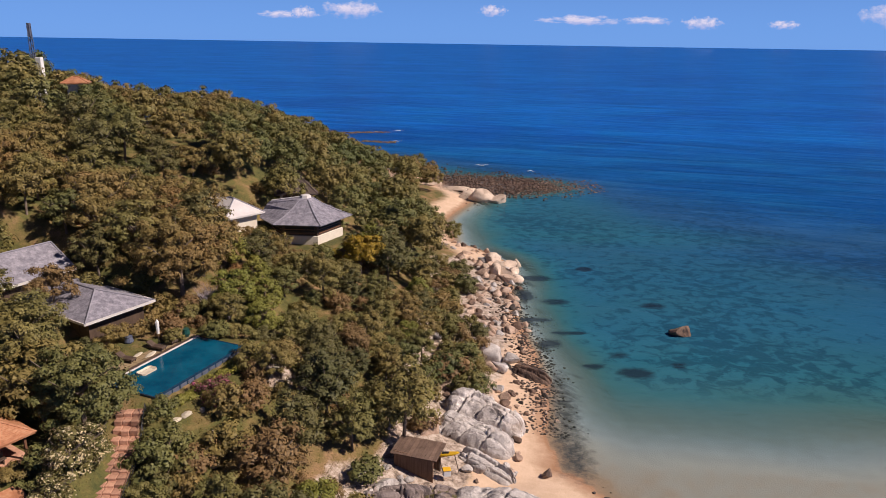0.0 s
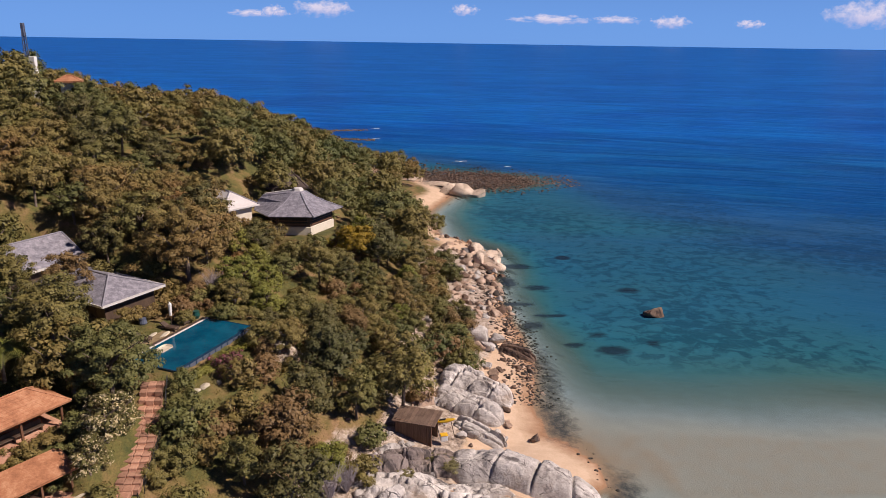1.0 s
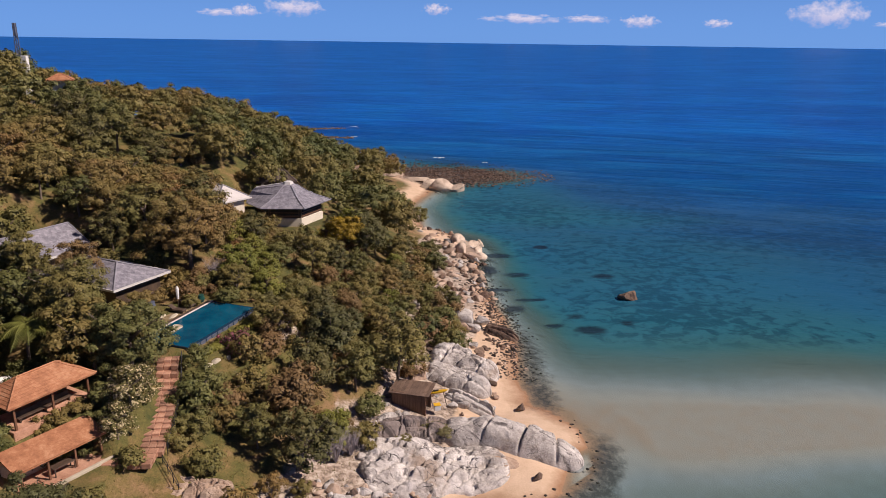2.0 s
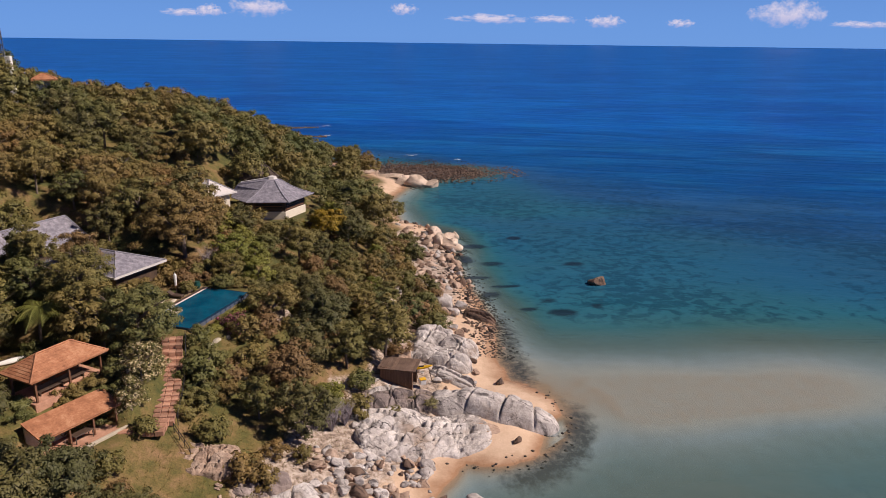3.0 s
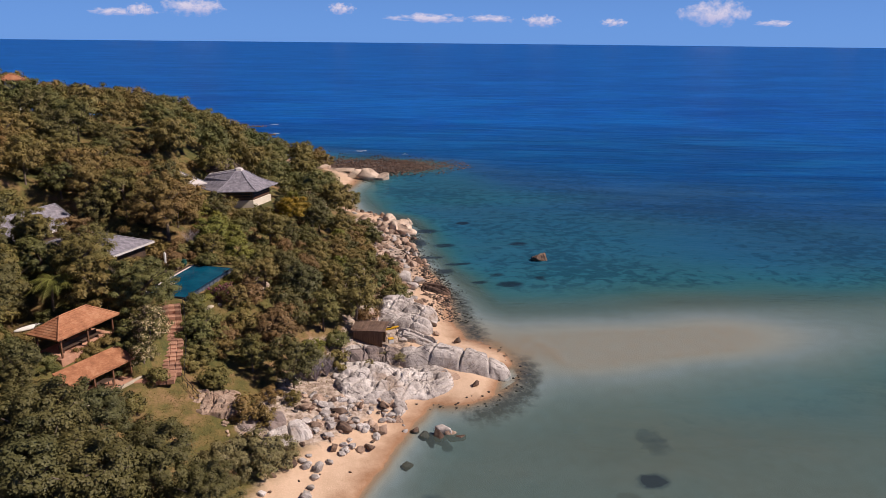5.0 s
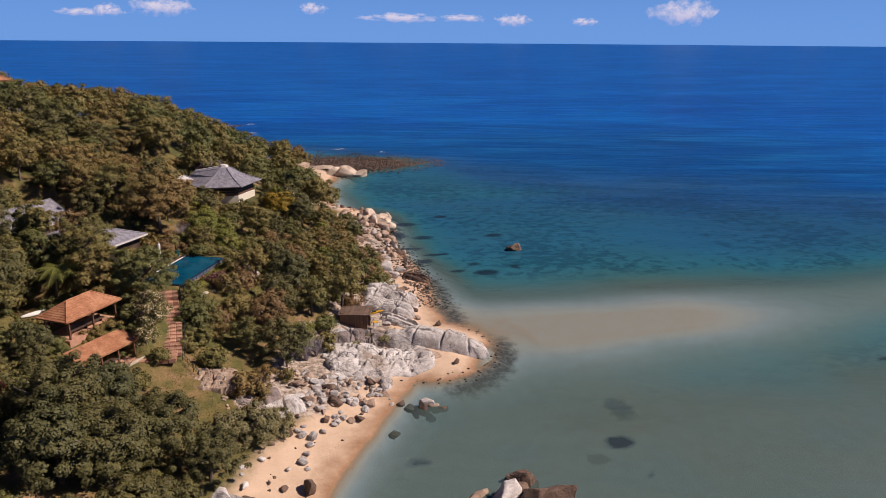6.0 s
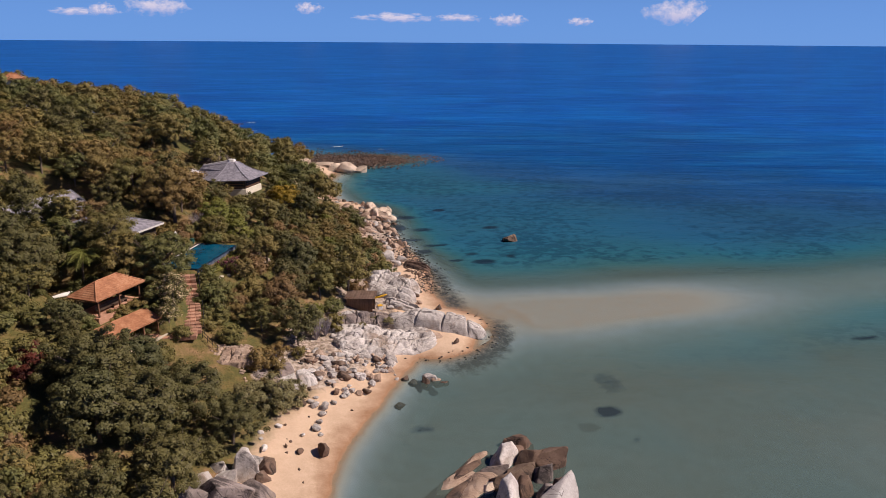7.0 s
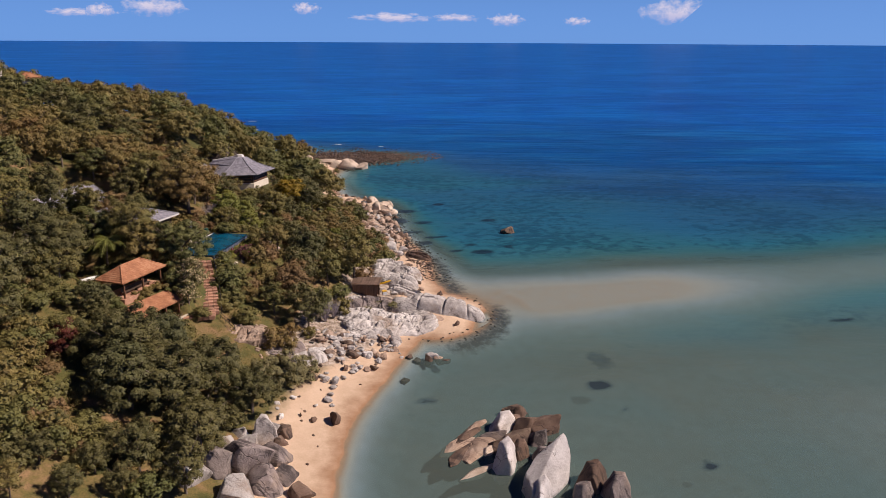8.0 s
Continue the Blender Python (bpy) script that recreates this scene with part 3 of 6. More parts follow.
def leaves(rng, centres, radii, per, size, heart):
    """Many small bent leaves over the outside of clumps."""
    n = len(centres) * per
    d = rng.normal(size=(n, 3))
    d[:, 2] += 0.35
    d /= np.linalg.norm(d, axis=1)[:, None]
    at = np.repeat(centres, per, 0) + d * [1.12, 1.12, 0.72] * np.repeat(radii, per)[:, None] * rng.uniform(0.7, 1.18, (n, 1))
    away = at - heart
    away /= np.linalg.norm(away, axis=1)[:, None] + 1e-9
    normal = d * 0.8 + away * 0.6 + rng.normal(scale=0.30, size=(n, 3)) + np.array([0, 0, 0.2])
    normal /= np.linalg.norm(normal, axis=1)[:, None]
    side = np.cross(normal, rng.normal(size=(n, 3)))
    side /= np.linalg.norm(side, axis=1)[:, None] + 1e-9
    ahead = np.cross(normal, side)
    s = size * rng.uniform(0.6, 1.35, (n, 1))
    tip = at + ahead * s * 0.95 - normal * s * 0.15
    tail = at - ahead * s * 0.55
    verts = np.stack([tail + side * s * 0.55, tip, tail - side * s * 0.55], 1).reshape(-1, 3)
    return verts, np.arange(n * 3).reshape(-1, 3)


def crown_arrays(rng, r, h, lift, clumps, per, size, core=1, inner=0.62):
    """An uneven crown: clumps set out over a lopsided dome, each a rough core wrapped in leaves."""
    k = np.arange(clumps)
    zz = 1 - 1.45 * (k + 0.5) / clumps
    aa = k * 2.39996 + rng.uniform(0, 6.28)
    rr = np.sqrt(np.clip(1 - zz * zz, 0, 1))
    c = np.stack([rr * np.cos(aa), rr * np.sin(aa), zz], 1) * rng.uniform(0.5, 1.04, (clumps, 1))
    lobe = 1 + 0.22 * np.sin(aa * 2 + rng.uniform(0, 6)) + 0.15 * np.sin(aa * 3 + rng.uniform(0, 6))
    c[:, :2] *= lobe[:, None]
    c = c * [r, r, h] + [0, 0, lift]
    c += rng.normal(scale=0.08 * r, size=c.shape)
    rad = rng.uniform(0.19, 0.37, clumps) * r * (24 / max(clumps, 14)) ** 0.4
    bv, bf = BALLS[core]
    vs, fs, at = [], [], 0
    for p, q in zip(c, rad):
        w = bv * rng.uniform(0.72, 1.0, (len(bv), 1)) * q * np.array([1, 1, 0.85]) * inner + p
        vs.append(w)
        fs.append(bf + at)
        at += len(w)
    lv, lf = leaves(rng, c, rad, per, size, np.array([0, 0, lift - 0.4 * h]))
    vs.append(lv)
    fs.append(lf + at)
    return np.concatenate(vs), np.concatenate(fs), c


def trunk_mesh(rng, height, spread, girth, limbs=6):
    """A tapered, leaning trunk that forks into limbs."""
    bm = bmesh.new()
    top = Vector((rng.uniform(-0.3, 0.3), rng.uniform(-0.3, 0.3), height * 0.55))
    tube(bm, (0, 0, -0.8), top * 0.5, girth * 1.25, girth, 8)
    tube(bm, top * 0.5, top, girth, girth * 0.8, 8)
    for i in range(limbs):
        a = i * 6.283 / limbs + rng.uniform(-0.4, 0.4)
        start = top * rng.uniform(0.6, 1.0)
        mid = start + Vector((math.cos(a) * spread * 0.35, math.sin(a) * spread * 0.35, height * 0.16))
        end = mid + Vector((math.cos(a) * spread * 0.35, math.sin(a) * spread * 0.35, height * rng.uniform(0.1, 0.25)))
        tube(bm, start, mid, girth * 0.55, girth * 0.36, 6)
        tube(bm, mid, end, girth * 0.36, girth * 0.14, 5)
    me = bpy.data.meshes.new("trunk")
    bm.to_mesh(me)
    bm.free()
    me.materials.append(BARK)
    return me


def tree_kind(seed, r, height, mat, clumps=46, per=84, size=0.205, girth=0.16, low=0.45, limbs=6):
    """Meshes of one kind of tree: trunk and crown, standing at the origin."""
    rng = np.random.default_rng(seed)
    h = height * (1 - low) * 0.62
    v, f, _ = crown_arrays(rng, r, h, height - h * 1.0, clumps, per, size)
    return trunk_mesh(rng, height, r * 1.2, girth, limbs), mesh_of("crown", v, f, mat), r


def stand(kind, x, y, s=1.0, turn=0.0, label="", name="tree", category="tree", group="", sink=0.0, z=None):
    """Plants one tree of a kind."""
    trunk, crown, _ = kind
    ob = thing(name, label, category, Matrix.LocRotScale((x, y, (gz(x, y) if z is None else z) - sink), Euler((0, 0, turn)), (s, s, s * 1.0)), group)
    part("trunk", trunk, None, ob)
    part("crown", crown, None, ob)
    return ob


KINDS = [tree_kind(11 + i, r, h, mat, low=lo) for i, (r, h, mat, lo) in enumerate([
    (3.0, 7.4, LEAF, 0.2), (3.4, 8.0, LEAF, 0.25), (2.6, 7.2, LEAF, 0.15), (3.2, 6.8, LEAF, 0.2), (2.8, 7.8, LEAF_DARK, 0.15),
    (3.0, 6.6, LEAF, 0.2), (2.9, 7.0, LEAF_RUST, 0.2), (3.3, 7.6, LEAF_DARK, 0.2), (3.0, 6.8, LEAF_LIGHT, 0.15)])]
BIG = [tree_kind(41 + i, r, h, mat, 110, 125, 0.17, 0.24, 0.2, 8) for i, (r, h, mat) in enumerate([(4.4, 9.0, LEAF), (4.8, 9.5, LEAF), (4.4, 8.6, LEAF_DARK)])]
SHRUBS = [tree_kind(61 + i, r, h, mat, 18, 64, 0.155, 0.05, 0.05, 5) for i, (r, h, mat) in enumerate([
    (1.3, 1.9, LEAF), (1.5, 2.2, LEAF), (1.2, 1.7, LEAF_DARK), (1.4, 2.0, LEAF_RUST), (1.6, 2.4, LEAF)])]

CLEAR = [  # x, y, radius: open ground round buildings, lawn, steps and rocks
    (-24, 60, 6.6), (-21, 56, 4.5), (-21.5, 64, 4.5), (-30, 63, 3.5), (-29.5, 68, 2.5), (-37, 67, 6.5), (-46.5, 70.5, 5.5), (-50, 65, 5),
    (-34.8, 42.5, 6.0), (-31, 37, 5.5), (-27.0, 52.5, 3.2), (-25.5, 47, 2.8), (-25, 42, 3.0), (-22, 51, 3.5), (-24, 37, 4.5), (-21, 34, 5.0), (-23, 29.5, 4.5), (-27, 29, 3.5),
    (-23.2, 107, 9.0), (-22, 99, 2.5), (-29.5, 30.5, 4.0), (-34, 31, 3.0), (-41, 61.5, 3.5), (-33.5, 58, 3.5), (-37.5, 59.5, 3.0), (-29, 97.5, 3), (-34, 104.5, 5.2), (-33, 97, 3), (-15.5, 79, 3.2), (-2.5, 57, 4.5), (-16, 55, 3.0), (-15, 47, 2.2), (-19, 46, 2.5), (-8, 44, 5), (-12, 36, 4), (-14, 30, 2),
    (-15.5, 66, 2.0), (-2, 50, 6), (-6, 37, 6), (-39.4, 25, 3.4), (-38.2, 20, 3.0), (-35.6, 16.6, 2.6), (-41.4, 31, 2.0), (-18.5, 38, 3.0), (-22.4, 39.5, 2.6), (-21.6, 42.2, 2.6), (-19.6, 40.8, 2.2)]


def free(x, y, pad=0.0):
    return all((x - a) ** 2 + (y - b) ** 2 > (r + pad) ** 2 for a, b, r in CLEAR)


def left_limit(y):
    return min(-0.64 * y - 4, -36 - 0.34 * y) - 5


spots = random.Random(5)
planted = []


def open_to(x, y, gap):
    return all((x - a) ** 2 + (y - b) ** 2 > (gap * 0.5 + g * 0.5) ** 2 for a, b, g in planted)


def plant_known(kind, x, y, s, label, turn=0.0, name="tree", category="tree", group="", gap=4.2, **k):
    planted.append((x, y, gap))
    return stand(kind, x, y, s, turn, label, name, category, group, **k)


# trees that stand out
for kind, x, y, s, label in (
        (KINDS[5], -33.0, 49.2, 1.15, "olive tree between the pavilion and the pool"),
        (BIG[0], -29.3, 48.4, 0.84, "large olive-green tree beside the pool steps"),
        (BIG[1], -36.2, 52.8, 0.80, "large spreading green tree behind the tiled pavilion"),
        (KINDS[0], -43.6, 57.5, 0.4, "small olive tree in front of the grey roofs"),
        (KINDS[3], -42.5, 39.6, 0.62, "low tree beside the tiled pavilion"),
        (KINDS[7], -37.6, 34.4, 0.6, "dark tree on the slope below the tiled pavilion"),
        (KINDS[4], -37.0, 32.6, 0.5, "small dark tree below the pavilions"),
        (KINDS[0], -44.5, 45.5, 0.85, "olive tree beside the palm"),
        (KINDS[1], -44.5, 50.5, 1.0, "olive tree in the shade behind the palm"),
        (KINDS[4], -47.0, 46.0, 1.0, "dark tree in the shade behind the palm"),
        (KINDS[5], -41.5, 54.0, 0.9, "olive tree behind the palm"),
        (KINDS[1], -51.0, 80.5, 0.85, "broad olive tree behind the long grey roof"),
        (KINDS[0], -55.0, 77.0, 0.85, "olive tree above the long grey roof"),
        (KINDS[5], -57.0, 83.5, 0.95, "sunlit tree on the slope above the grey roofs"),
        (KINDS[3], -52.4, 85.6, 0.95, "low spreading tree on the slope above the grey roofs"),
        (KINDS[6], -60.5, 78.0, 0.9, "rust-brown tree on the slope above the grey roofs"),
        (KINDS[1], -62.0, 88.0, 1.0, "broad tree high on the wooded slope"),
        (KINDS[7], -43.6, 49.4, 0.62, "dark tree in the shade beside the lawn"),
        (KINDS[4], -45.8, 53.0, 0.7, "dark tree on the shaded slope behind the palm"),
        (KINDS[2], -42.2, 57.6, 0.7, "slim olive tree below the grey roofs"),
        (KINDS[7], -44.6, 60.6, 0.75, "dense dark tree below the long grey roof"),
        (KINDS[4], -47.6, 57.8, 0.8, "dark-green tree below the long grey roof"),
        (KINDS[7], -13.2, 53.4, 0.8, "dark-green tree on the rocky bank"),
        (KINDS[8], -10.4, 47.4, 0.62, "yellow-green young tree beside the rock slabs"),
        (KINDS[2], -17.2, 44.4, 0.62, "dark slim tree at the edge of the grass"),
        (KINDS[6], -41.2, 67.0, 0.72, "brown-leaved tree between the grey roofs"),
        (BIG[1], -30.6, 74.5, 1.0, "tall green tree behind the pool house"),
        (BIG[2], -28.5, 20.5, 0.95, "broad dark-green tree above the beach"),
        (BIG[2], -25.0, 14.0, 0.76, "broad dark-green tree leaning over the beach boulders"),
        (BIG[2], -32.0, 19.6, 0.92, "tall dense tree over a shaded hollow"),
        (BIG[2], -20.2, 22.4, 0.64, "dark-green tree at the edge of the sand"),
        (BIG[2], -24.2, 25.4, 0.78, "dense green tree between grass and beach"),
        (BIG[2], -29.6, 28.6, 0.74, "dense green tree below the lower pavilion"),
        (BIG[2], -33.2, 25.4, 0.92, "tall green tree over the shaded slope"),
        (BIG[2], -47.5, 24.0, 0.95, "tall green tree on the slope"),
        (BIG[2], -43.5, 42.5, 0.95, "olive-green tree behind the tiled pavilion"),
        (BIG[2], -47.0, 33.0, 1.0, "tall olive-green tree on the slope"),
        (KINDS[1], -4.2, 60.6, 1.05, "round olive tree over the beach hut"),
        (KINDS[6], -14.2, 48.6, 0.95, "reddish-brown tree above the grassy slope"),
        (KINDS[7], -12.6, 43.2, 0.85, "dark-green tree by the rock slabs"),
        (KINDS[4], -11.6, 59.2, 0.95, "green tree on the slope below the pool"),
        (KINDS[2], -8.8, 56.5, 0.8, "slender green tree beside the hut"),
        (KINDS[3], -16.2, 60.8, 0.62, "low rounded tree below the pool wall")):
    plant_known(kind, x, y, s, label, spots.uniform(0, 6.28), gap=5.2 if kind in BIG else 4.0)
plant_known(tree_kind(81, 3.0, 7.0, LEAF_YELLOW), -13.2, 100.0, 1.0, "tree with bright yellow blossom below the villa", name="yellow_tree")

# the wood near the camera, tree by tree, and the far wood as one body
TREE_LABELS = ["olive-green tree of the hillside wood", "broad green tree of the hillside wood", "slim green tree of the hillside wood",
               "low green tree of the hillside wood", "dark-green tree of the hillside wood", "sunlit tree of the hillside wood",
               "rust-brown tree of the hillside wood", "dense dark tree of the hillside wood", "light yellow-green tree of the hillside wood"]


CANOPY_X, CANOPY_Y = (-90, -75, -60, -50, -40, -30, -20, -10), (115, 135, 155, 175, 195, 215, 235, 255)
CANOPY_Z = ((45, 43, 35, 34, 35, 31, 25, 21), (43, 37, 33, 33, 32, 29, 22, 19), (39, 33, 31, 32, 29, 26, 19, 16), (33, 30, 31, 28, 26, 21, 16, 14),
            (30, 29, 28, 25, 22, 17, 13, 11), (28, 27, 24, 22, 19, 12, 10, 9), (26, 25, 21, 19, 13, 9, 6, 3), (24, 23, 18, 15, 9, 4, 3, 1))


def canopy(x, y):
    """The height that the wind-trimmed tops of the wood reach."""
    top = float(np.interp(y, CANOPY_Y, [np.interp(x, CANOPY_X, row) for row in CANOPY_Z]))
    return min(top, 2.5 + 0.75 * max(0.0, float(shore(y)) - x)) if 124 < y < 190 else top


near_count, far_spots = 0, []
for _ in range(16000):
    y = spots.uniform(4, 262)
    x = spots.uniform(-150, 6)
    d = float(shore(y)) - x
    far = y > 112
    gap = 4.3 if not far else 5.9
    edge = 13.0 if y < 72 else 14.0 if y < 110 else 16.0 if y < 132 else 5.5 if y < 160 else 10.5 if y < 198 else 6.0
    if d < edge or x < left_limit(y) or (y > 180 and x < -70) or not free(x, y, 1.2) or not open_to(x, y, gap):
        continue
    if -30 < x and 26 < y < 82 and spots.random() < (0.45 if y < 58 else 0.4):
        continue
    s = spots.uniform(0.75, 1.15)
    if -30 < x < -5 and 60 < y < 100:
        s *= 0.72
    if y > 112:
        room = (canopy(x, y) - gz(x, y)) / 8.0
        s = min(room, 1.4) * spots.choice((0.78, 0.86, 0.94, 1.0, 1.0))
        if s < 0.3:
            continue
    if x > shore(y) - 18 and y <= 112:
        s *= 0.72
    if y < 21 and x < -30:
        s = min(s, 0.38)
    if -26.5 < x < -14 and 38 < y < 58 and spots.random() < 0.6:
        continue
    if y < 38 and x > -44:
        s = max(0.4, min(s, ((12.6 if x > -36 else 15.0) - gz(x, y)) / 8))
    planted.append((x, y, gap * min(s, 1.0)))
    if far or near_count >= 285:
        far_spots.append((x, y, s))
        continue
    near_count += 1
    i = spots.choice((0, 1, 5, 3, 7)) if y < 46 and x < -37 else spots.choice((4, 7, 7, 4, 2)) if y < 46 and x < -20 else spots.choices(range(9), (5, 5, 4, 4, 3, 4, 0.7, 2, 17 if -30 < x < -2 and y > 58 else 1))[0]
    stand(KINDS[i], x, y, s, spots.uniform(0, 6.28), TREE_LABELS[i], group="hillside trees")

fv, ff, tones, at = [], [], [], 0
rng = np.random.default_rng(7)
FAR = [crown_arrays(np.random.default_rng(200 + i), 3.2, 3.0, 4.4, 34, 62, 0.23, inner=0.66)[:2] for i in range(6)]
for x, y, s in far_spots:
    v, f = FAR[rng.integers(6)]
    a = rng.uniform(0, 6.28)
    turn = np.array([[math.cos(a), -math.sin(a), 0], [math.sin(a), math.cos(a), 0], [0, 0, 1]])
    s *= rng.uniform(0.92, 1.05)
    fv.append((v * [s, s, s * rng.uniform(0.9, 1.05)]) @ turn.T + [x, y, gz(x, y) - 0.3])
    tones.append(np.full(len(v), rng.uniform(0, 1), np.float32))
    ff.append(f + at)
    at += len(v)
woods = mesh_of("woods", np.concatenate(fv), np.concatenate(ff), LEAF)
woods.attributes.new("tone", "FLOAT", "POINT").data.foreach_set("value", np.concatenate(tones))
tagged(new("woods", woods), "dense olive and brown wood on the far hill", "woods", kind="stuff")

# low bushes at the edge of the rocks
for _ in range(30):
    y = spots.uniform(74, 118)
    x = float(shore(y)) - spots.uniform(7.5, 13)
    i = spots.randrange(5)
    stand(SHRUBS[i], x, y, spots.uniform(0.8, 1.6), spots.uniform(0, 6.28), "straggling green bush among the shore rocks", "shrub", "shrub", "shore shrubs")

# shrubs on the open slopes
SHRUB_LABELS = ["rounded olive-green shrub on the slope", "spreading green shrub on the slope", "dark-green shrub on the slope", "brownish shrub on the slope", "tall green shrub on the slope"]
count = 0
for _ in range(4000):
    y = spots.uniform(6, 118)
    x = spots.uniform(-48, 2)
    d = float(shore(y)) - x
    if d < (11.5 if y < 45 else 13 if y < 72 else 10) or x < left_limit(y) or not free(x, y, -1.0) or not open_to(x, y, 1.5) or count > 230:
        continue
    if math.hypot(x + 24, y - 59) < 7 or math.hypot(x + 34.8, y - 42.5) < 5 or math.hypot(x + 31, y - 37) < 4.6 or math.hypot(x + 23.2, y - 107) < 8 or (abs(x + 25.3) < 1.6 and 36 < y < 51):
        continue
    if math.hypot(x + 23, y - 31) < 4.5 or math.hypot(x + 37, y - 67) < 6 or math.hypot(x + 2.5, y - 57) < 4:
        continue
    if math.hypot(x + 26.8, y - 51.8) < 3.2 or math.hypot(x + 32, y - 58.5) < 4:
        continue
    planted.append((x, y, 1.7))
    count += 1
    i = spots.randrange(5)
    stand(SHRUBS[i], x, y, spots.uniform(0.6, 1.25), spots.uniform(0, 6.28), SHRUB_LABELS[i], "shrub", "shrub", "slope shrubs")


# ---- rocks ----
def rock_mesh(seed, sub=3, flat=0.75, rough=0.2, mat=None, facets=10):
    """A weathered boulder: a ball cut by a few planes, rounded off and roughened."""
    rng = np.random.default_rng(seed)
    v, f = BALLS[sub]
    v = v.copy()
    for _ in range(facets):
        p = rng.normal(size=3)
        p /= np.linalg.norm(p)
        cut = rng.uniform(0.40, 0.74)
        over = v @ p - cut
        v -= np.where(over > 0, over * 0.98, 0)[:, None] * p
    out = []
    for co in v:
        w = Vector(co) * 1.4 + Vector((seed * 3.1, seed * 1.7, 0))
        k = 1 + rough * (noise.fractal(w, 1.0, 2.0, 4) * 0.55)
        out.append((co[0] * k, co[1] * k, co[2] * k * flat))
    return mesh_of("boulder", np.array(out), f, mat, False)


ROCKS = {m: [rock_mesh(s + 10 * j, 2 if m is WET_ROCK else 3, mat=m, flat=fl) for s, fl in enumerate((0.7, 0.8, 0.62, 0.9, 0.75))]
         for j, m in enumerate((GRANITE, PINK_ROCK, BROWN_ROCK, WET_ROCK, CREAM_ROCK))}


BLOCKS = {}


def block_mesh(seed, mat):
    """A split block of granite: a few clean flat breaks with softened edges."""
    rng = np.random.default_rng(seed)
    v, f = BALLS[4]
    v = v.copy() * [1.25, 1.2, 1.2]
    cuts = [(1, 0, 0.2), (-1, 0.1, 0.25), (0.15, 1, 0.3), (-0.1, -1, 0.35), (0.1, 0.1, 1), (0.5, 0.6, 0.7), (-0.5, -0.6, 0.8), (0.6, -0.7, 0.3), (-0.7, 0.6, 0.4)]
    for c in cuts:
        p = np.array(c) + rng.normal(scale=0.22, size=3)
        p /= np.linalg.norm(p)
        over = v @ p - rng.uniform(0.62, 0.92)
        v -= np.where(over > 0, over, 0)[:, None] * p
    out = [co * (1 + 0.07 * noise.fractal(Vector(co) * 1.6 + Vector((seed, 0, 0)), 1.0, 2.0, 4)) for co in v]
    return mesh_of("boulder", np.array(out), f, mat, True)


def block(mat, x, y, sx, sy, sz, turn, label, z=-0.3, tilt=0.0, group="sea rocks"):
    key = (mat, int(abs(x * 3 + y * 5)) % 4)
    if key not in BLOCKS:
        BLOCKS[key] = block_mesh(300 + key[1], mat)
    ob = new("boulder", BLOCKS[key])
    ob.matrix_basis = Matrix.LocRotScale((x, y, z + sz * 0.42), Euler((tilt, radians(4), radians(turn))), (sx, sy, sz))
    return tagged(ob, label, "boulder", group)


def boulder(mat, x, y, sx, sy=None, sz=None, turn=0.0, tilt=0.0, sink=0.3, label="", z=None, pick=None, group="", name="boulder"):
    sy, sz = sy or sx, sz or sx
    me = ROCKS[mat][(pick if pick is not None else int(abs(x * 7 + y * 13))) % 5]
    ob = new(name, me)
    base = (max(gz(x, y), -0.6) if z is None else z)
    ob.matrix_basis = Matrix.LocRotScale((x, y, base + sz * 0.7 * (1 - 2 * sink) * 0.9), Euler((tilt, 0, radians(turn))), (sx, sy, sz))
    return tagged(ob, label, "boulder", group)


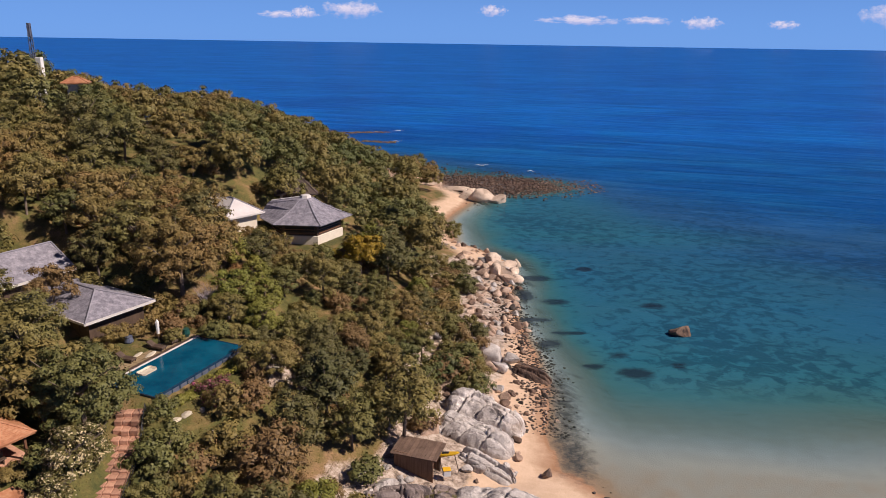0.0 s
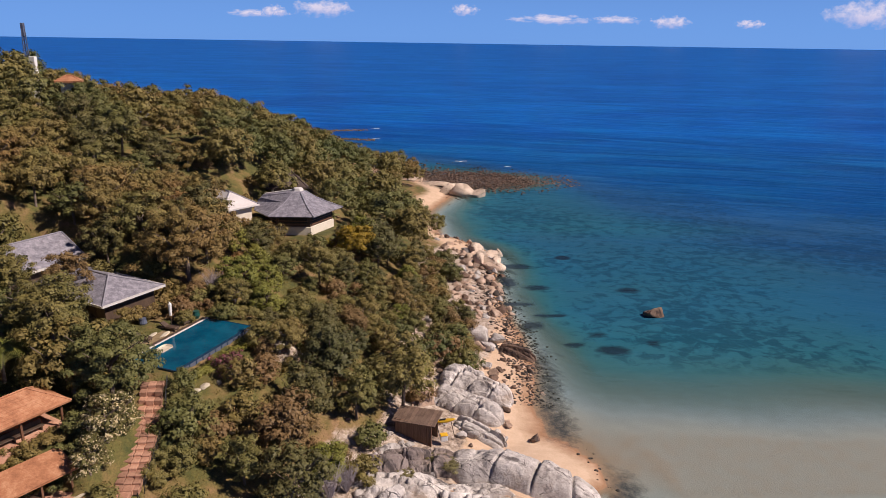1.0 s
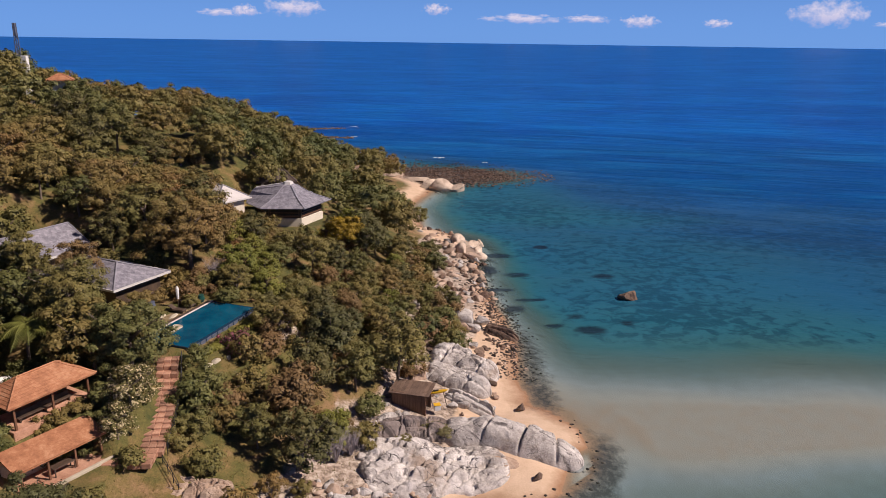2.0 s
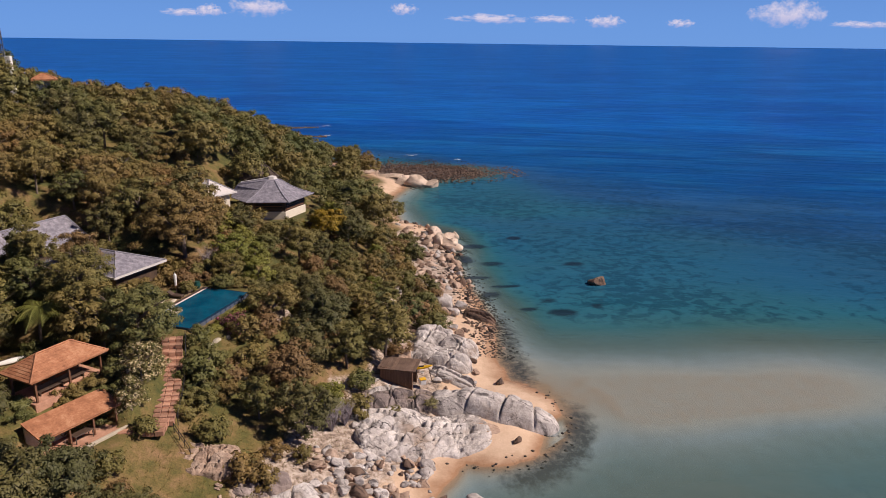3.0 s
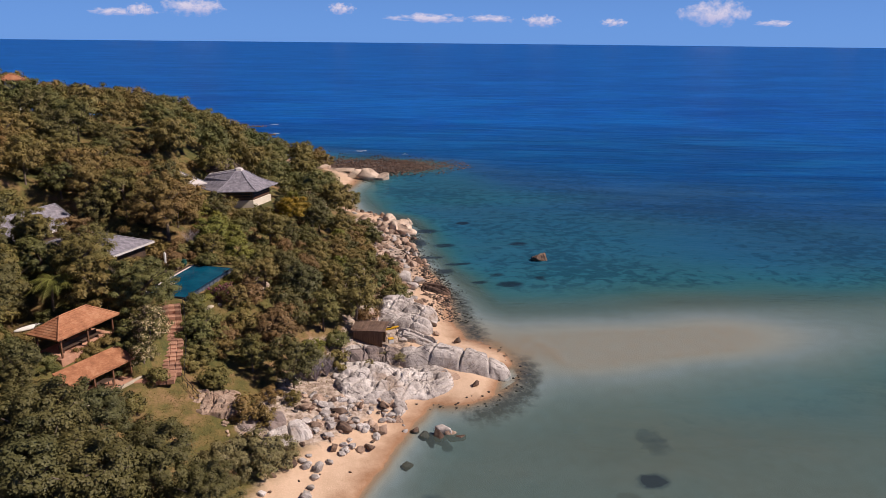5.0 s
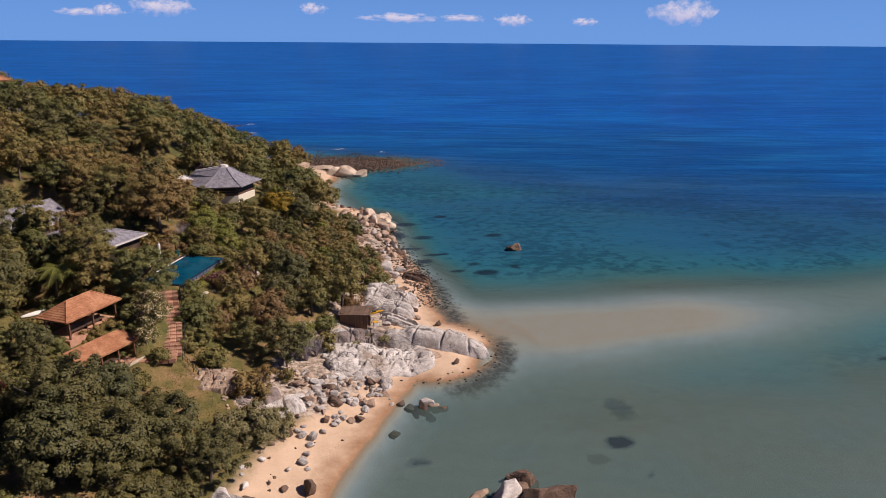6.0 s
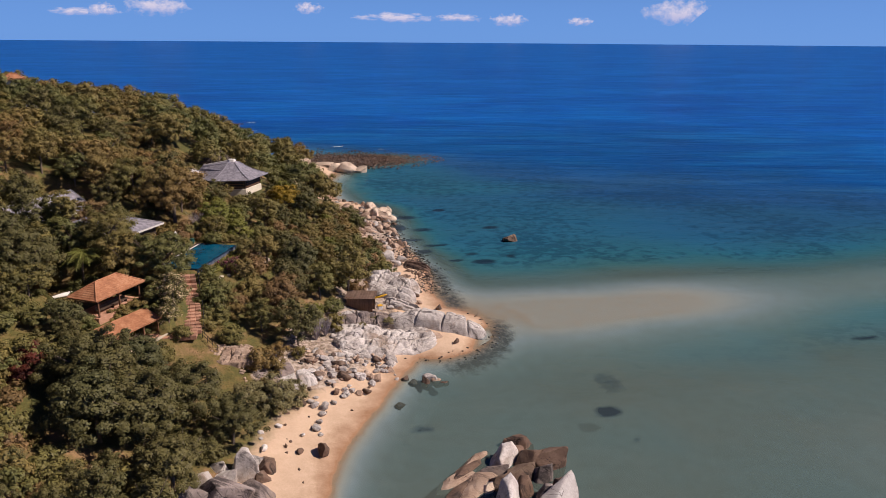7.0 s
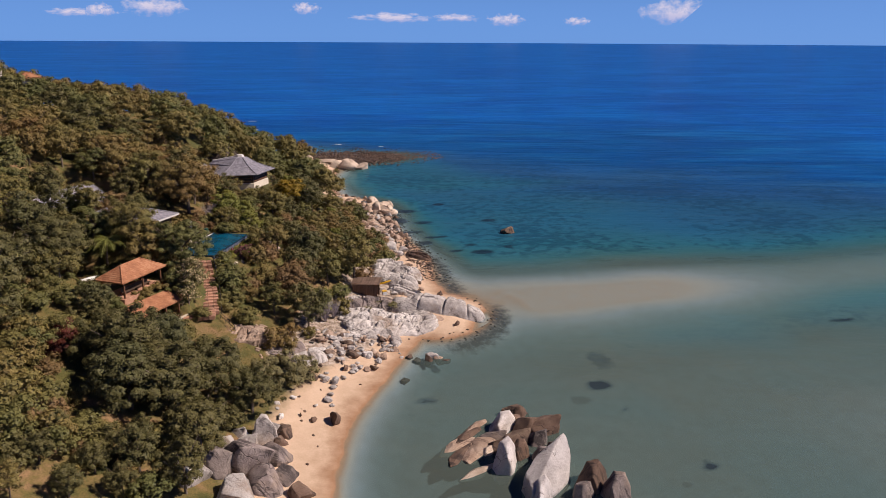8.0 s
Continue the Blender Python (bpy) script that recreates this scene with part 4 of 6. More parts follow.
# ---- great rock masses ----
def rock_mass(seed, a, b, w0, w1, h0, h1, joints, mat, label, z=0.0, lean=0.0, name="rock_slab", group="headland rocks", cell=1.6, jag=0.45, skew=0.8):
    """One long weathered mass of granite from a to b, w wide to each side and h high, split by joints (along, slant, width, depth)."""
    nu, nv = 116, 52
    a, b = np.array(a, float), np.array(b, float)
    ax = b - a
    length = np.hypot(*ax)
    ax = ax / length
    across = np.array([-ax[1], ax[0]])
    rng = np.random.default_rng(seed)
    u, v = np.meshgrid(np.linspace(0, 1, nu), np.linspace(-1, 1, nv))
    end = np.clip(1 - np.abs(2 * u - 1) ** 7, 0, 1) ** 0.45
    w = (w0 + (w1 - w0) * u) * end
    h = (h0 + (h1 - h0) * u) * end
    edge = np.array([noise.fractal(Vector((p * 4, seed, 0)), 1.0, 2.0, 3) for p in u[0]])
    w = w * (1 + 0.18 * edge[None])
    prof = np.clip(1 - np.abs(v) ** 2.6, 0, 1) ** 0.62
    top = h * prof * (1 + lean * v)
    level = np.zeros_like(u)
    for along, slant, wide, deep in joints:
        side = (u - along) * length - slant * v * w0
        level += np.where(side > 0, rng.uniform(-0.12, 0.12), 0) * h
        top = top - deep * np.exp(-(side / wide) ** 2) * prof
    top = top + level * prof
    for i in range(nv):
        for j in range(nu):
            p = Vector((u[i, j] * length * 0.45, v[i, j] * w0 * 0.45, seed * 2.7))
            n1 = noise.fractal(p, 1.0, 2.0, 5)
            fine = noise.turbulence(p * 2.2, 4, True)
            # broken blocks: every cell of rock has its own height and tilt, with a cleft between
            along, over = u[i, j] * length, v[i, j] * w0
            q = Vector(((along - skew * over) / (cell * 3.2) + 0.25 * n1, over / cell + 0.2 * n1, seed * 1.3))
            dist, pts = noise.voronoi(q)
            c = pts[0]
            own = noise.cell(c * 37.0)
            tilt = (q.x - c.x) * noise.cell(c * 53.0 + Vector((3, 0, 0))) + (q.y - c.y) * noise.cell(c * 71.0)
            cleft = math.exp(-((dist[1] - dist[0]) / 0.06) ** 2)
            top[i, j] += (0.22 * n1 - 0.10 * fine) * prof[i, j] * min(h0, 2.2) * 0.7 + jag * prof[i, j] * (0.7 * own + 0.8 * tilt - 0.8 * cleft)
    x = a[0] + ax[0] * u * length + across[0] * v * w
    y = a[1] + ax[1] * u * length + across[1] * v * w
    ground = ground_z(x, y)
    verts = np.stack([x, y, np.minimum(ground, 2.2 + 0 * ground) * 0.75 + z - 0.3 + top], -1).reshape(-1, 3)
    i = (np.arange(nv - 1)[:, None] * nu + np.arange(nu - 1)[None]).ravel()
    low = verts.copy()
    low[:, 2] = low[:, 2].min() - 0.4
    n = len(verts)
    rim = [k for k in range(nu)] + [r * nu + nu - 1 for r in range(1, nv)] + [(nv - 1) * nu + k for k in range(nu - 2, -1, -1)] + [r * nu for r in range(nv - 2, 0, -1)]
    faces = [np.stack([i, i + 1, i + nu + 1, i + nu], -1)]
    rim = np.array(rim)
    nxt = np.roll(rim, -1)
    faces.append(np.stack([nxt, rim, rim + n, nxt + n], -1))
    ob = new(name, mesh_of(name, np.concatenate([verts, low]), np.concatenate(faces), mat, False))
    return tagged(ob, label, "rock", group)


rock_mass(1, (0.6, 53.4), (15.2, 48.5), 3.0, 2.2, 2.6, 1.9, ((0.33, 0.2, 0.13, 0.45), (0.58, 0.1, 0.14, 0.6), (0.80, -0.1, 0.14, 0.6), (0.2, 0.9, 0.1, 0.3)), GRANITE, "great whale-backed grey granite rock on the sand", z=-0.15, cell=3.2, jag=0.18, skew=0.1)
rock_mass(2, (-8.0, 46.2), (7.0, 46.9), 4.9, 2.8, 1.7, 1.0, ((0.15, 0.8, 0.15, 0.6), (0.3, 0.9, 0.12, 0.5), (0.45, 0.8, 0.14, 0.6), (0.6, 0.9, 0.12, 0.5), (0.72, 0.7, 0.12, 0.5), (0.85, 0.8, 0.12, 0.4), (0.5, -1.2, 0.1, 0.35)), GRANITE, "pale cracked granite slope running down to the beach", 0.5, cell=0.95, jag=0.5, skew=1.4)
rock_mass(14, (-0.6, 49.4), (8.4, 46.9), 1.5, 1.1, 1.3, 0.9, ((0.4, 0.5, 0.1, 0.3), (0.75, 0.3, 0.1, 0.3)), PINK_ROCK, "low tan ledge along the foot of the great rock", 0.0, cell=2.4, jag=0.15, skew=0.3)
rock_mass(3, (-8.2, 51.0), (2.0, 53.0), 2.3, 1.6, 1.7, 1.3, ((0.2, 0.4, 0.15, 0.5), (0.45, 0.5, 0.12, 0.5), (0.7, 0.2, 0.14, 0.5)), DARK_GRANITE, "dark-stained granite rock beneath the hut", 0.8, cell=1.1, jag=0.7, skew=1.2)
rock_mass(4, (0.4, 70.6), (8.6, 66.4), 2.7, 2.0, 2.7, 2.3, ((0.3, 0.3, 0.14, 0.9), (0.55, 0.4, 0.12, 0.7), (0.8, 0.2, 0.14, 0.8), (0.5, -1.5, 0.12, 0.5)), GRANITE, "rounded grey granite slab with dark clefts", 0.3, group="shore slabs", jag=0.4, skew=1.1, cell=1.3)
rock_mass(5, (-0.6, 66.2), (7.0, 61.8), 2.3, 1.8, 2.1, 1.7, ((0.25, 0.4, 0.13, 0.7), (0.5, 0.5, 0.12, 0.8), (0.75, 0.4, 0.12, 0.6)), GRANITE, "long pale granite slab with dark clefts", 0.3, group="shore slabs", jag=0.4, skew=1.1, cell=1.3)
rock_mass(10, (-6.5, 60.5), (-0.8, 66.0), 2.0, 1.8, 1.5, 1.5, ((0.3, 0.5, 0.12, 0.5), (0.6, 0.5, 0.12, 0.5)), PINK_ROCK, "weathered pink rock under the trees", 0.3, group="shore slabs", jag=0.4, skew=1.1, cell=1.3)
rock_mass(11, (-9.5, 47.5), (-4.0, 54.0), 1.8, 2.0, 1.2, 1.4, ((0.35, 0.6, 0.12, 0.5), (0.65, 0.3, 0.12, 0.5)), GRANITE, "pale broken granite above the headland", 0.6)
rock_mass(12, (-2.0, 75.0), (5.0, 72.0), 1.7, 1.4, 1.5, 1.3, ((0.4, 0.4, 0.12, 0.5), (0.7, 0.4, 0.12, 0.5)), PINK_ROCK, "pinkish granite ledge beside the slabs", 0.2, group="shore slabs", jag=0.4, skew=1.1, cell=1.3)
rock_mass(6, (1.6, 61.0), (6.8, 57.0), 1.4, 1.1, 1.5, 1.2, ((0.3, 0.5, 0.1, 0.5), (0.6, 0.5, 0.1, 0.5)), GRANITE, "split grey granite slab beside the sand", 0.2, group="shore slabs", jag=0.4, skew=1.1, cell=1.3)
rock_mass(7, (-24.2, 37.8), (-18.0, 37.2), 2.3, 2.0, 0.75, 0.95, ((0.4, 0.3, 0.12, 0.4), (0.7, 0.5, 0.12, 0.5)), PINK_ROCK, "bare pinkish granite outcrop below the grass", 3.75, group="garden rocks", cell=0.5, jag=0.5, skew=1.2)
rock_mass(13, (-15.4, 33.2), (-11.0, 36.0), 1.4, 1.3, 1.6, 1.4, ((0.5, 0.4, 0.12, 0.5),), GRANITE, "pale granite slab at the top of the beach", 0.6, group="garden rocks")
rock_mass(8, (-20.6, 34.0), (-13.6, 37.4), 1.7, 1.5, 1.2, 1.3, ((0.3, 0.5, 0.12, 0.5), (0.6, -0.4, 0.12, 0.5)), DARK_GRANITE, "dark-streaked granite outcrop above the beach", 1.0, group="garden rocks")
rock_mass(9, (9.0, 82.6), (13.4, 79.6), 1.5, 1.2, 1.5, 1.0, (), BROWN_ROCK, "broad brown rock at the waterline", 0.1, group="shore slabs", jag=0.4, skew=1.1, cell=1.3)
for x, y, s, sz in ((6.2, 84.6, 2.2, 2.0), (8.4, 84.0, 1.6, 1.6), (4.2, 86.0, 1.5, 1.3), (6.9, 81.4, 1.4, 1.2), (8.6, 120.6, 1.9, 1.9), (10.6, 121.0, 1.8, 2.2), (9.6, 124.4, 1.9, 2.2), (12.2, 123.6, 1.6, 1.8), (11.6, 127.0, 1.7, 1.9), (8.2, 127.8, 2.3, 1.8), (13.0, 128.6, 1.5, 2.2), (7.0, 122.0, 1.4, 1.6), (12.6, 119.6, 1.7, 1.2)):
    boulder(CREAM_ROCK if y > 100 else GRANITE, x, y, s, s * 0.85, sz, x * 50, 0.1, 0.22, "large rounded boulder of the shore pile", group="shore boulders")

rr = random.Random(3)
loose = []
# boulder piles along the shore
for n, x0, x1, y0, y1, lo, hi, mats, label in (
        (46, -1.5, 6.5, 72, 96, 0.6, 1.7, (PINK_ROCK, GRANITE), "rounded pinkish shore boulder"),
        (70, 3.5, 12.0, 92, 122, 0.45, 1.35, (PINK_ROCK, BROWN_ROCK, PINK_ROCK, GRANITE), "rounded boulder crowding the rocky shore"),
        (6, -17.5, -13.5, 60, 64, 0.6, 1.2, (PINK_ROCK,), "reddish rock in the bare earth below the pool"),
        (22, 5.5, 11.5, 118, 131, 0.9, 2.1, (PINK_ROCK, PINK_ROCK, GRANITE), "pink rounded boulder of the shore pile"),
        (34, 0.5, 10.5, 98, 128, 0.5, 1.4, (PINK_ROCK, BROWN_ROCK), "rounded brownish boulder on the shore"),
        (38, 8.0, 13.2, 69, 96, 0.25, 0.75, (BROWN_ROCK, BROWN_ROCK, WET_ROCK), "dark brown rock at the waterline"),
        (32, 0.5, 10.0, 126, 146, 0.5, 1.3, (PINK_ROCK, GRANITE, BROWN_ROCK), "pinkish boulder below the wooded bank"),
        (30, 7.0, 12.5, 96, 122, 0.4, 1.0, (BROWN_ROCK, WET_ROCK), "dark wet rock at the waterline"),
        (92, -13.0, 1.5, 32.5, 42.0, 0.3, 1.05, (GRANITE, GRANITE, PINK_ROCK, BROWN_ROCK), "grey boulder tumbled onto the sand"),
        (60, -11.5, -0.5, 36.5, 43.0, 0.3, 0.85, (GRANITE, GRANITE, PINK_ROCK), "pale grey boulder of the rubble on the sand"),
        (44, -3.5, 8.5, 55, 77, 0.3, 0.95, (PINK_ROCK, GRANITE, BROWN_ROCK), "pinkish boulder tumbled among the slabs"),
        (64, 6.5, 13.0, 67, 90, 0.16, 0.5, (BROWN_ROCK, BROWN_ROCK, PINK_ROCK), "small brown stone on the sand"),
        (30, -12, 0.0, 40, 56, 0.3, 0.9, (GRANITE, GRANITE, PINK_ROCK), "pale boulder on the rocky slope"),
        (26, -4.0, 6.0, 84, 120, 0.7, 1.6, (PINK_ROCK, GRANITE), "pale boulder under the trees of the shore"),
        (22, -18, -9.0, 18, 33, 0.3, 0.8, (BROWN_ROCK, GRANITE), "brown stone lying on the beach sand"),
        (12, -15, -4.5, 10, 31, 0.12, 0.3, (BROWN_ROCK,), "small brown stone on the beach sand")):
    made = 0
    while made < n:
        x, y = rr.uniform(x0, x1), rr.uniform(y0, y1)
        d = float(shore(y)) - x
        if d < -1.5 or (n in (22, 12) and y < 34 and d < 2.5) or (n == 92 and d < 2.6) or (n in (22, 12) and y < 34 and d > 10):
            continue
        s = rr.uniform(lo, hi) * (0.75 + 0.5 * rr.random())
        m, sy, sz, turn, tilt = rr.choice(mats), s * rr.uniform(0.6, 1.0), s * rr.uniform(0.6, 1.0), rr.uniform(0, 360), rr.uniform(-0.2, 0.2)
        made += 1
        if hi <= 0.75 or n in (34, 26, 30, 46, 70, 32, 60):
            loose.append((m, x, y, s, sy, sz, turn))
        else:
            boulder(m, x, y, s, sy, sz, turn, tilt, 0.3, label, group="shore boulders")
# the smaller loose stones, past counting, by colour
for mat, name, label in ((BROWN_ROCK, "brown_stones", "loose brown stones along the shore"), (WET_ROCK, "wet_stones", "dark wet stones at the waterline"), (PINK_ROCK, "pink_stones", "loose pinkish stones along the shore"), (GRANITE, "grey_stones", "loose grey stones along the shore")):
    fv, ff, at = [], [], 0
    shapes = []
    for k in range(3):
        src = rock_mesh(70 + k, 2, mat=mat)
        co = np.zeros(len(src.vertices) * 3, np.float32)
        src.vertices.foreach_get("co", co)
        shapes.append((co.reshape(-1, 3), np.array([p.vertices[:] for p in src.polygons])))
    for i, (m, x, y, sx, sy, sz, turn) in enumerate(loose):
        if m is mat:
            v, f = shapes[i % 3]
            a = radians(turn)
            v = v * [sx, sy, sz]
            v = np.stack([v[:, 0] * math.cos(a) - v[:, 1] * math.sin(a), v[:, 0] * math.sin(a) + v[:, 1] * math.cos(a), v[:, 2]], 1)
            fv.append(v + [x, y, max(gz(x, y), -0.5) + sz * 0.2])
            ff.append(f + at)
            at += len(v)
    if fv:
        tagged(new(name, mesh_of(name, np.concatenate(fv), np.concatenate(ff), mat, True)), label, "stones", kind="stuff")
for x, y, s, mat in ((3.7, 36.2, 1.0, GRANITE), (4.6, 35.7, 0.9, PINK_ROCK), (2.9, 35.6, 0.8, BROWN_ROCK), (5.2, 35.1, 0.7, BROWN_ROCK), (1.6, 36.4, 0.6, BROWN_ROCK), (0.6, 36.9, 0.5, BROWN_ROCK), (-1.1, 30.9, 0.55, BROWN_ROCK), (9.5, 45.0, 0.5, BROWN_ROCK), (10.2, 59.0, 0.6, BROWN_ROCK), (-11, 21.2, 0.95, BROWN_ROCK)):
    boulder(mat, x, y, s * 1.3, s * 1.0, s * 1.2, x * 40, 0, 0.2, "brown boulder standing in the shallows", group="shallow water boulders")
# boulders at the foot of the near trees
for x, y, s, sz, mat in ((-20.8, 13.0, 2.7, 2.3, DARK_GRANITE), (-18.0, 14.4, 1.6, 1.4, DARK_GRANITE), (-23.6, 12.4, 1.9, 1.7, DARK_GRANITE), (-19.0, 17.8, 1.5, 2.0, GRANITE), (-16.8, 18.8, 1.3, 1.0, BROWN_ROCK), (-17.4, 17.0, 0.9, 0.8, BROWN_ROCK), (-15.9, 8.4, 1.4, 1.0, BROWN_ROCK), (-17.0, 11.2, 1.4, 1.1, DARK_GRANITE), (-18.8, 10.0, 1.9, 1.6, DARK_GRANITE), (-26.0, 10.6, 1.9, 1.6, GRANITE), (-18.4, 19.8, 1.0, 0.8, GRANITE), (-20.6, 16.2, 1.3, 1.2, GRANITE), (-21.6, 8.6, 1.9, 1.5, GRANITE), (-21.2, 18.2, 0.9, 0.9, GRANITE), (-22.6, 16.0, 1.1, 1.0, GRANITE)):
    block(mat, x, y, s * 1.05, s * 0.85, sz, x * 70, "large grey granite boulder at the top of the beach", gz(x, y) - 0.25, 0.1, "beach boulders")
# cluster that stands in the sea
for x, y, sx, sy, sz, turn, mat, label in (
        (9.0, 6.5, 5.0, 1.9, 2.5, 44, PALE_GRANITE, "long pale split granite block in the sea"), (6.6, 2.6, 2.6, 1.0, 2.0, 52, PALE_GRANITE, "narrow pale granite block in the sea"),
        (5.4, 9.6, 2.6, 1.2, 2.1, 62, PALE_GRANITE, "upright pale granite block in the sea"), (7.4, 10.8, 1.2, 1.1, 1.5, 20, BROWN_ROCK, "brown boulder wedged in the sea cluster"),
        (7.4, 16.4, 2.3, 1.2, 1.6, 34, GRANITE, "tilted grey block in the sea cluster"), (9.7, 19.0, 1.9, 1.0, 1.1, -25, BROWN_ROCK, "flat brown boulder in the sea cluster"), (9.8, 15.4, 1.6, 1.3, 1.5, 10, BROWN_ROCK, "brown boulder wedged in the sea cluster"),
        (12.2, 15.0, 2.0, 1.4, 1.6, -20, BROWN_ROCK, "large brown boulder in the sea cluster"), (8.2, 13.4, 1.9, 1.2, 1.2, 5, BROWN_ROCK, "brown boulder wedged in the sea cluster"), (10.4, 12.6, 1.3, 1.2, 1.4, 35, DARK_GRANITE, "dark boulder wedged in the sea cluster"),
        (5.6, 12.4, 1.3, 1.0, 1.1, 40, BROWN_ROCK, "brown boulder in the sea cluster"), (6.0, 14.6, 1.6, 0.7, 0.9, -15, DARK_GRANITE, "flat dark boulder in the sea cluster"), (12.8, 4.4, 2.0, 1.4, 1.9, 40, BROWN_ROCK, "dark brown boulder in the sea cluster"), (14.2, 2.0, 1.6, 1.5, 2.0, 10, DARK_GRANITE, "grey boulder in the sea cluster"),
        (8.8, 17.4, 1.2, 0.9, 1.0, 60, BROWN_ROCK, "small brown boulder in the sea cluster"), (11.2, 10.4, 1.3, 1.0, 1.3, 60, BROWN_ROCK, "small brown boulder in the sea cluster"), (9.4, 9.6, 1.2, 1.0, 1.2, 15, DARK_GRANITE, "dark boulder wedged in the sea cluster"), (10.9, 2.6, 1.4, 1.0, 1.5, 70, DARK_GRANITE, "dark boulder wedged in the sea cluster")):
    block(mat, x, y, sx, sy, sz, turn, label, -0.35)
for x, y, sx, sy, sz, turn, mat in ((1.8, 14.4, 3.4, 1.0, 0.42, 40, PINK_ROCK), (3.2, 15.8, 3.3, 0.8, 0.48, 36, BROWN_ROCK), (1.6, 12.6, 2.8, 0.9, 0.4, 44, BROWN_ROCK), (4.2, 13.6, 2.6, 1.7, 0.5, 30, PINK_ROCK), (3.0, 9.0, 2.9, 0.6, 0.5, 24, CREAM_ROCK), (4.6, 17.4, 2.6, 0.6, 0.5, 34, PINK_ROCK), (2.8, 12.0, 2.4, 1.2, 0.42, 30, PINK_ROCK), (4.6, 12.2, 1.3, 0.8, 0.7, 50, CREAM_ROCK)):
    block(mat, x, y, sx, sy, sz, turn, "low tan ledge of layered rock in the sea", -0.3)
boulder(BROWN_ROCK, 35.0, 96.2, 2.0, 1.7, 1.5, 10, 0, 0.3, "lone low brown rock standing in the bay", z=-0.15, pick=3, name="sea_rock")
# far beach rock and reef
for x, y, sx, sy, sz, turn in ((9.6, 184.5, 5.6, 3.2, 4.4, 8), (13.6, 183.6, 3.4, 2.4, 2.9, 0), (4.8, 187.0, 3.0, 2.6, 3.4, 0), (2.0, 196.0, 4.0, 2.0, 1.8, 0), (-4.0, 198.0, 4.0, 2.0, 1.6, 0), (6.0, 195.0, 2.4, 1.8, 1.8, 30)):
    boulder(CREAM_ROCK, x, y, sx, sy, sz, turn, 0, 0.3, "pale pink granite rock on the far beach", group="far beach rocks")

fv, ff, at = [], [], 0
rng = np.random.default_rng(9)
bv, bf = BALLS[1]
for _ in range(6500):
    u, w = rng.uniform(-1, 1), rng.normal(scale=0.42)
    x, y = 20 + 26 * u, 206 + (19 - 9 * u) * w
    s = rng.uniform(0.12, 0.36) + 0.3 * rng.random() ** 8
    fv.append(bv * rng.uniform(0.7, 1.1, (len(bv), 1)) * [s * 1.3, s * 1.3, s * 0.6] + [x, y, rng.uniform(-0.15, 0.2) - 0.3 * max(u, 0)])
    ff.append(bf + at)
    at += len(bv)
for _ in range(420):
    t = rng.uniform(0, 1)
    if rng.random() < 0.5:
        x, y = -22.5 - 14 * t, 292 + 2 * t + rng.normal(0, 1.0)
    else:
        x, y = -28 - 24 * t, 325 - 6 * t + rng.normal(0, 1.2)
    s = rng.uniform(0.3, 0.9)
    fv.append(bv * rng.uniform(0.7, 1.1, (len(bv), 1)) * [s * 1.4, s * 1.3, s * 0.6] + [x, y, rng.uniform(-0.4, 0.02)])
    ff.append(bf + at)
    at += len(bv)
tagged(new("reef", mesh_of("reef", np.concatenate(fv), np.concatenate(ff), BROWN_ROCK)), "brown stony reef flat just above the sea", "reef", kind="stuff")
fv, ff, at = [], [], 0
for _ in range(1900):
    if rng.random() < 0.97:
        y = rng.uniform(67, 130)
        x = float(shore(y)) + rng.normal(-0.4, 1.5)
    else:
        a = rng.uniform(-0.9, 2.2)
        x, y = 6.5 + 9.7 * math.sin(a) + rng.normal(0.3, 0.7), 52.0 - 10.1 * math.cos(a) + rng.normal(-0.3, 0.7)
    s = rng.uniform(0.05, 0.22)
    fv.append(bv * rng.uniform(0.7, 1.1, (len(bv), 1)) * [s * 1.3, s, s * 0.7] + [x, y, max(gz(x, y), -0.35) + 0.02])
    ff.append(bf + at)
    at += len(bv)
tagged(new("shingle", mesh_of("shingle", np.concatenate(fv), np.concatenate(ff), WET_ROCK)), "small dark stones along the waterline", "stones", kind="stuff")


# ---- buildings ----
def hip_roof(length, width, rise, run=None, thick=0.14, flare=0.0):
    """A hipped roof over a rectangle, ridge along x, eaves at 0, with real thickness."""
    bm = bmesh.new()
    a, b = length / 2, width / 2
    ridge = a - (b if run is None else run)
    lower = [(-a, -b, 0), (a, -b, 0), (a, b, 0), (-a, b, 0)]
    vs = [bm.verts.new(p) for p in lower + [(-ridge, 0, rise), (ridge, 0, rise)]]
    under = [bm.verts.new((x * 0.985, y * 0.985, z - thick)) for x, y, z in lower] + [bm.verts.new((-ridge, 0, rise - thick * 1.3)), bm.verts.new((ridge, 0, rise - thick * 1.3))]
    for f in ((0, 1, 5, 4), (1, 2, 5), (2, 3, 4, 5), (3, 0, 4)):
        bm.faces.new([vs[i] for i in f])
        bm.faces.new([under[i] for i in reversed(f)])
    for i in range(4):
        j = (i + 1) % 4
        bm.faces.new([vs[j], vs[i], under[i], under[j]])
    return bm


def ridge_bars(length, width, rise, run=None, r=0.09):
    """Cap bars along the ridge and the four hips."""
    a, b = length / 2, width / 2
    ridge = a - (b if run is None else run)
    bars = [((-ridge, 0, rise), (ridge, 0, rise))]
    bars += [((sx * ridge, 0, rise), (sx * a, sy * b, 0)) for sx in (-1, 1) for sy in (-1, 1)]
    return [tube(bmesh.new(), p, q, r, r, 5) for p, q in bars if (Vector(p) - Vector(q)).length > 0.05]


def place(x, y, z, turn):
    return pose(x, y, z, 0, 0, turn)


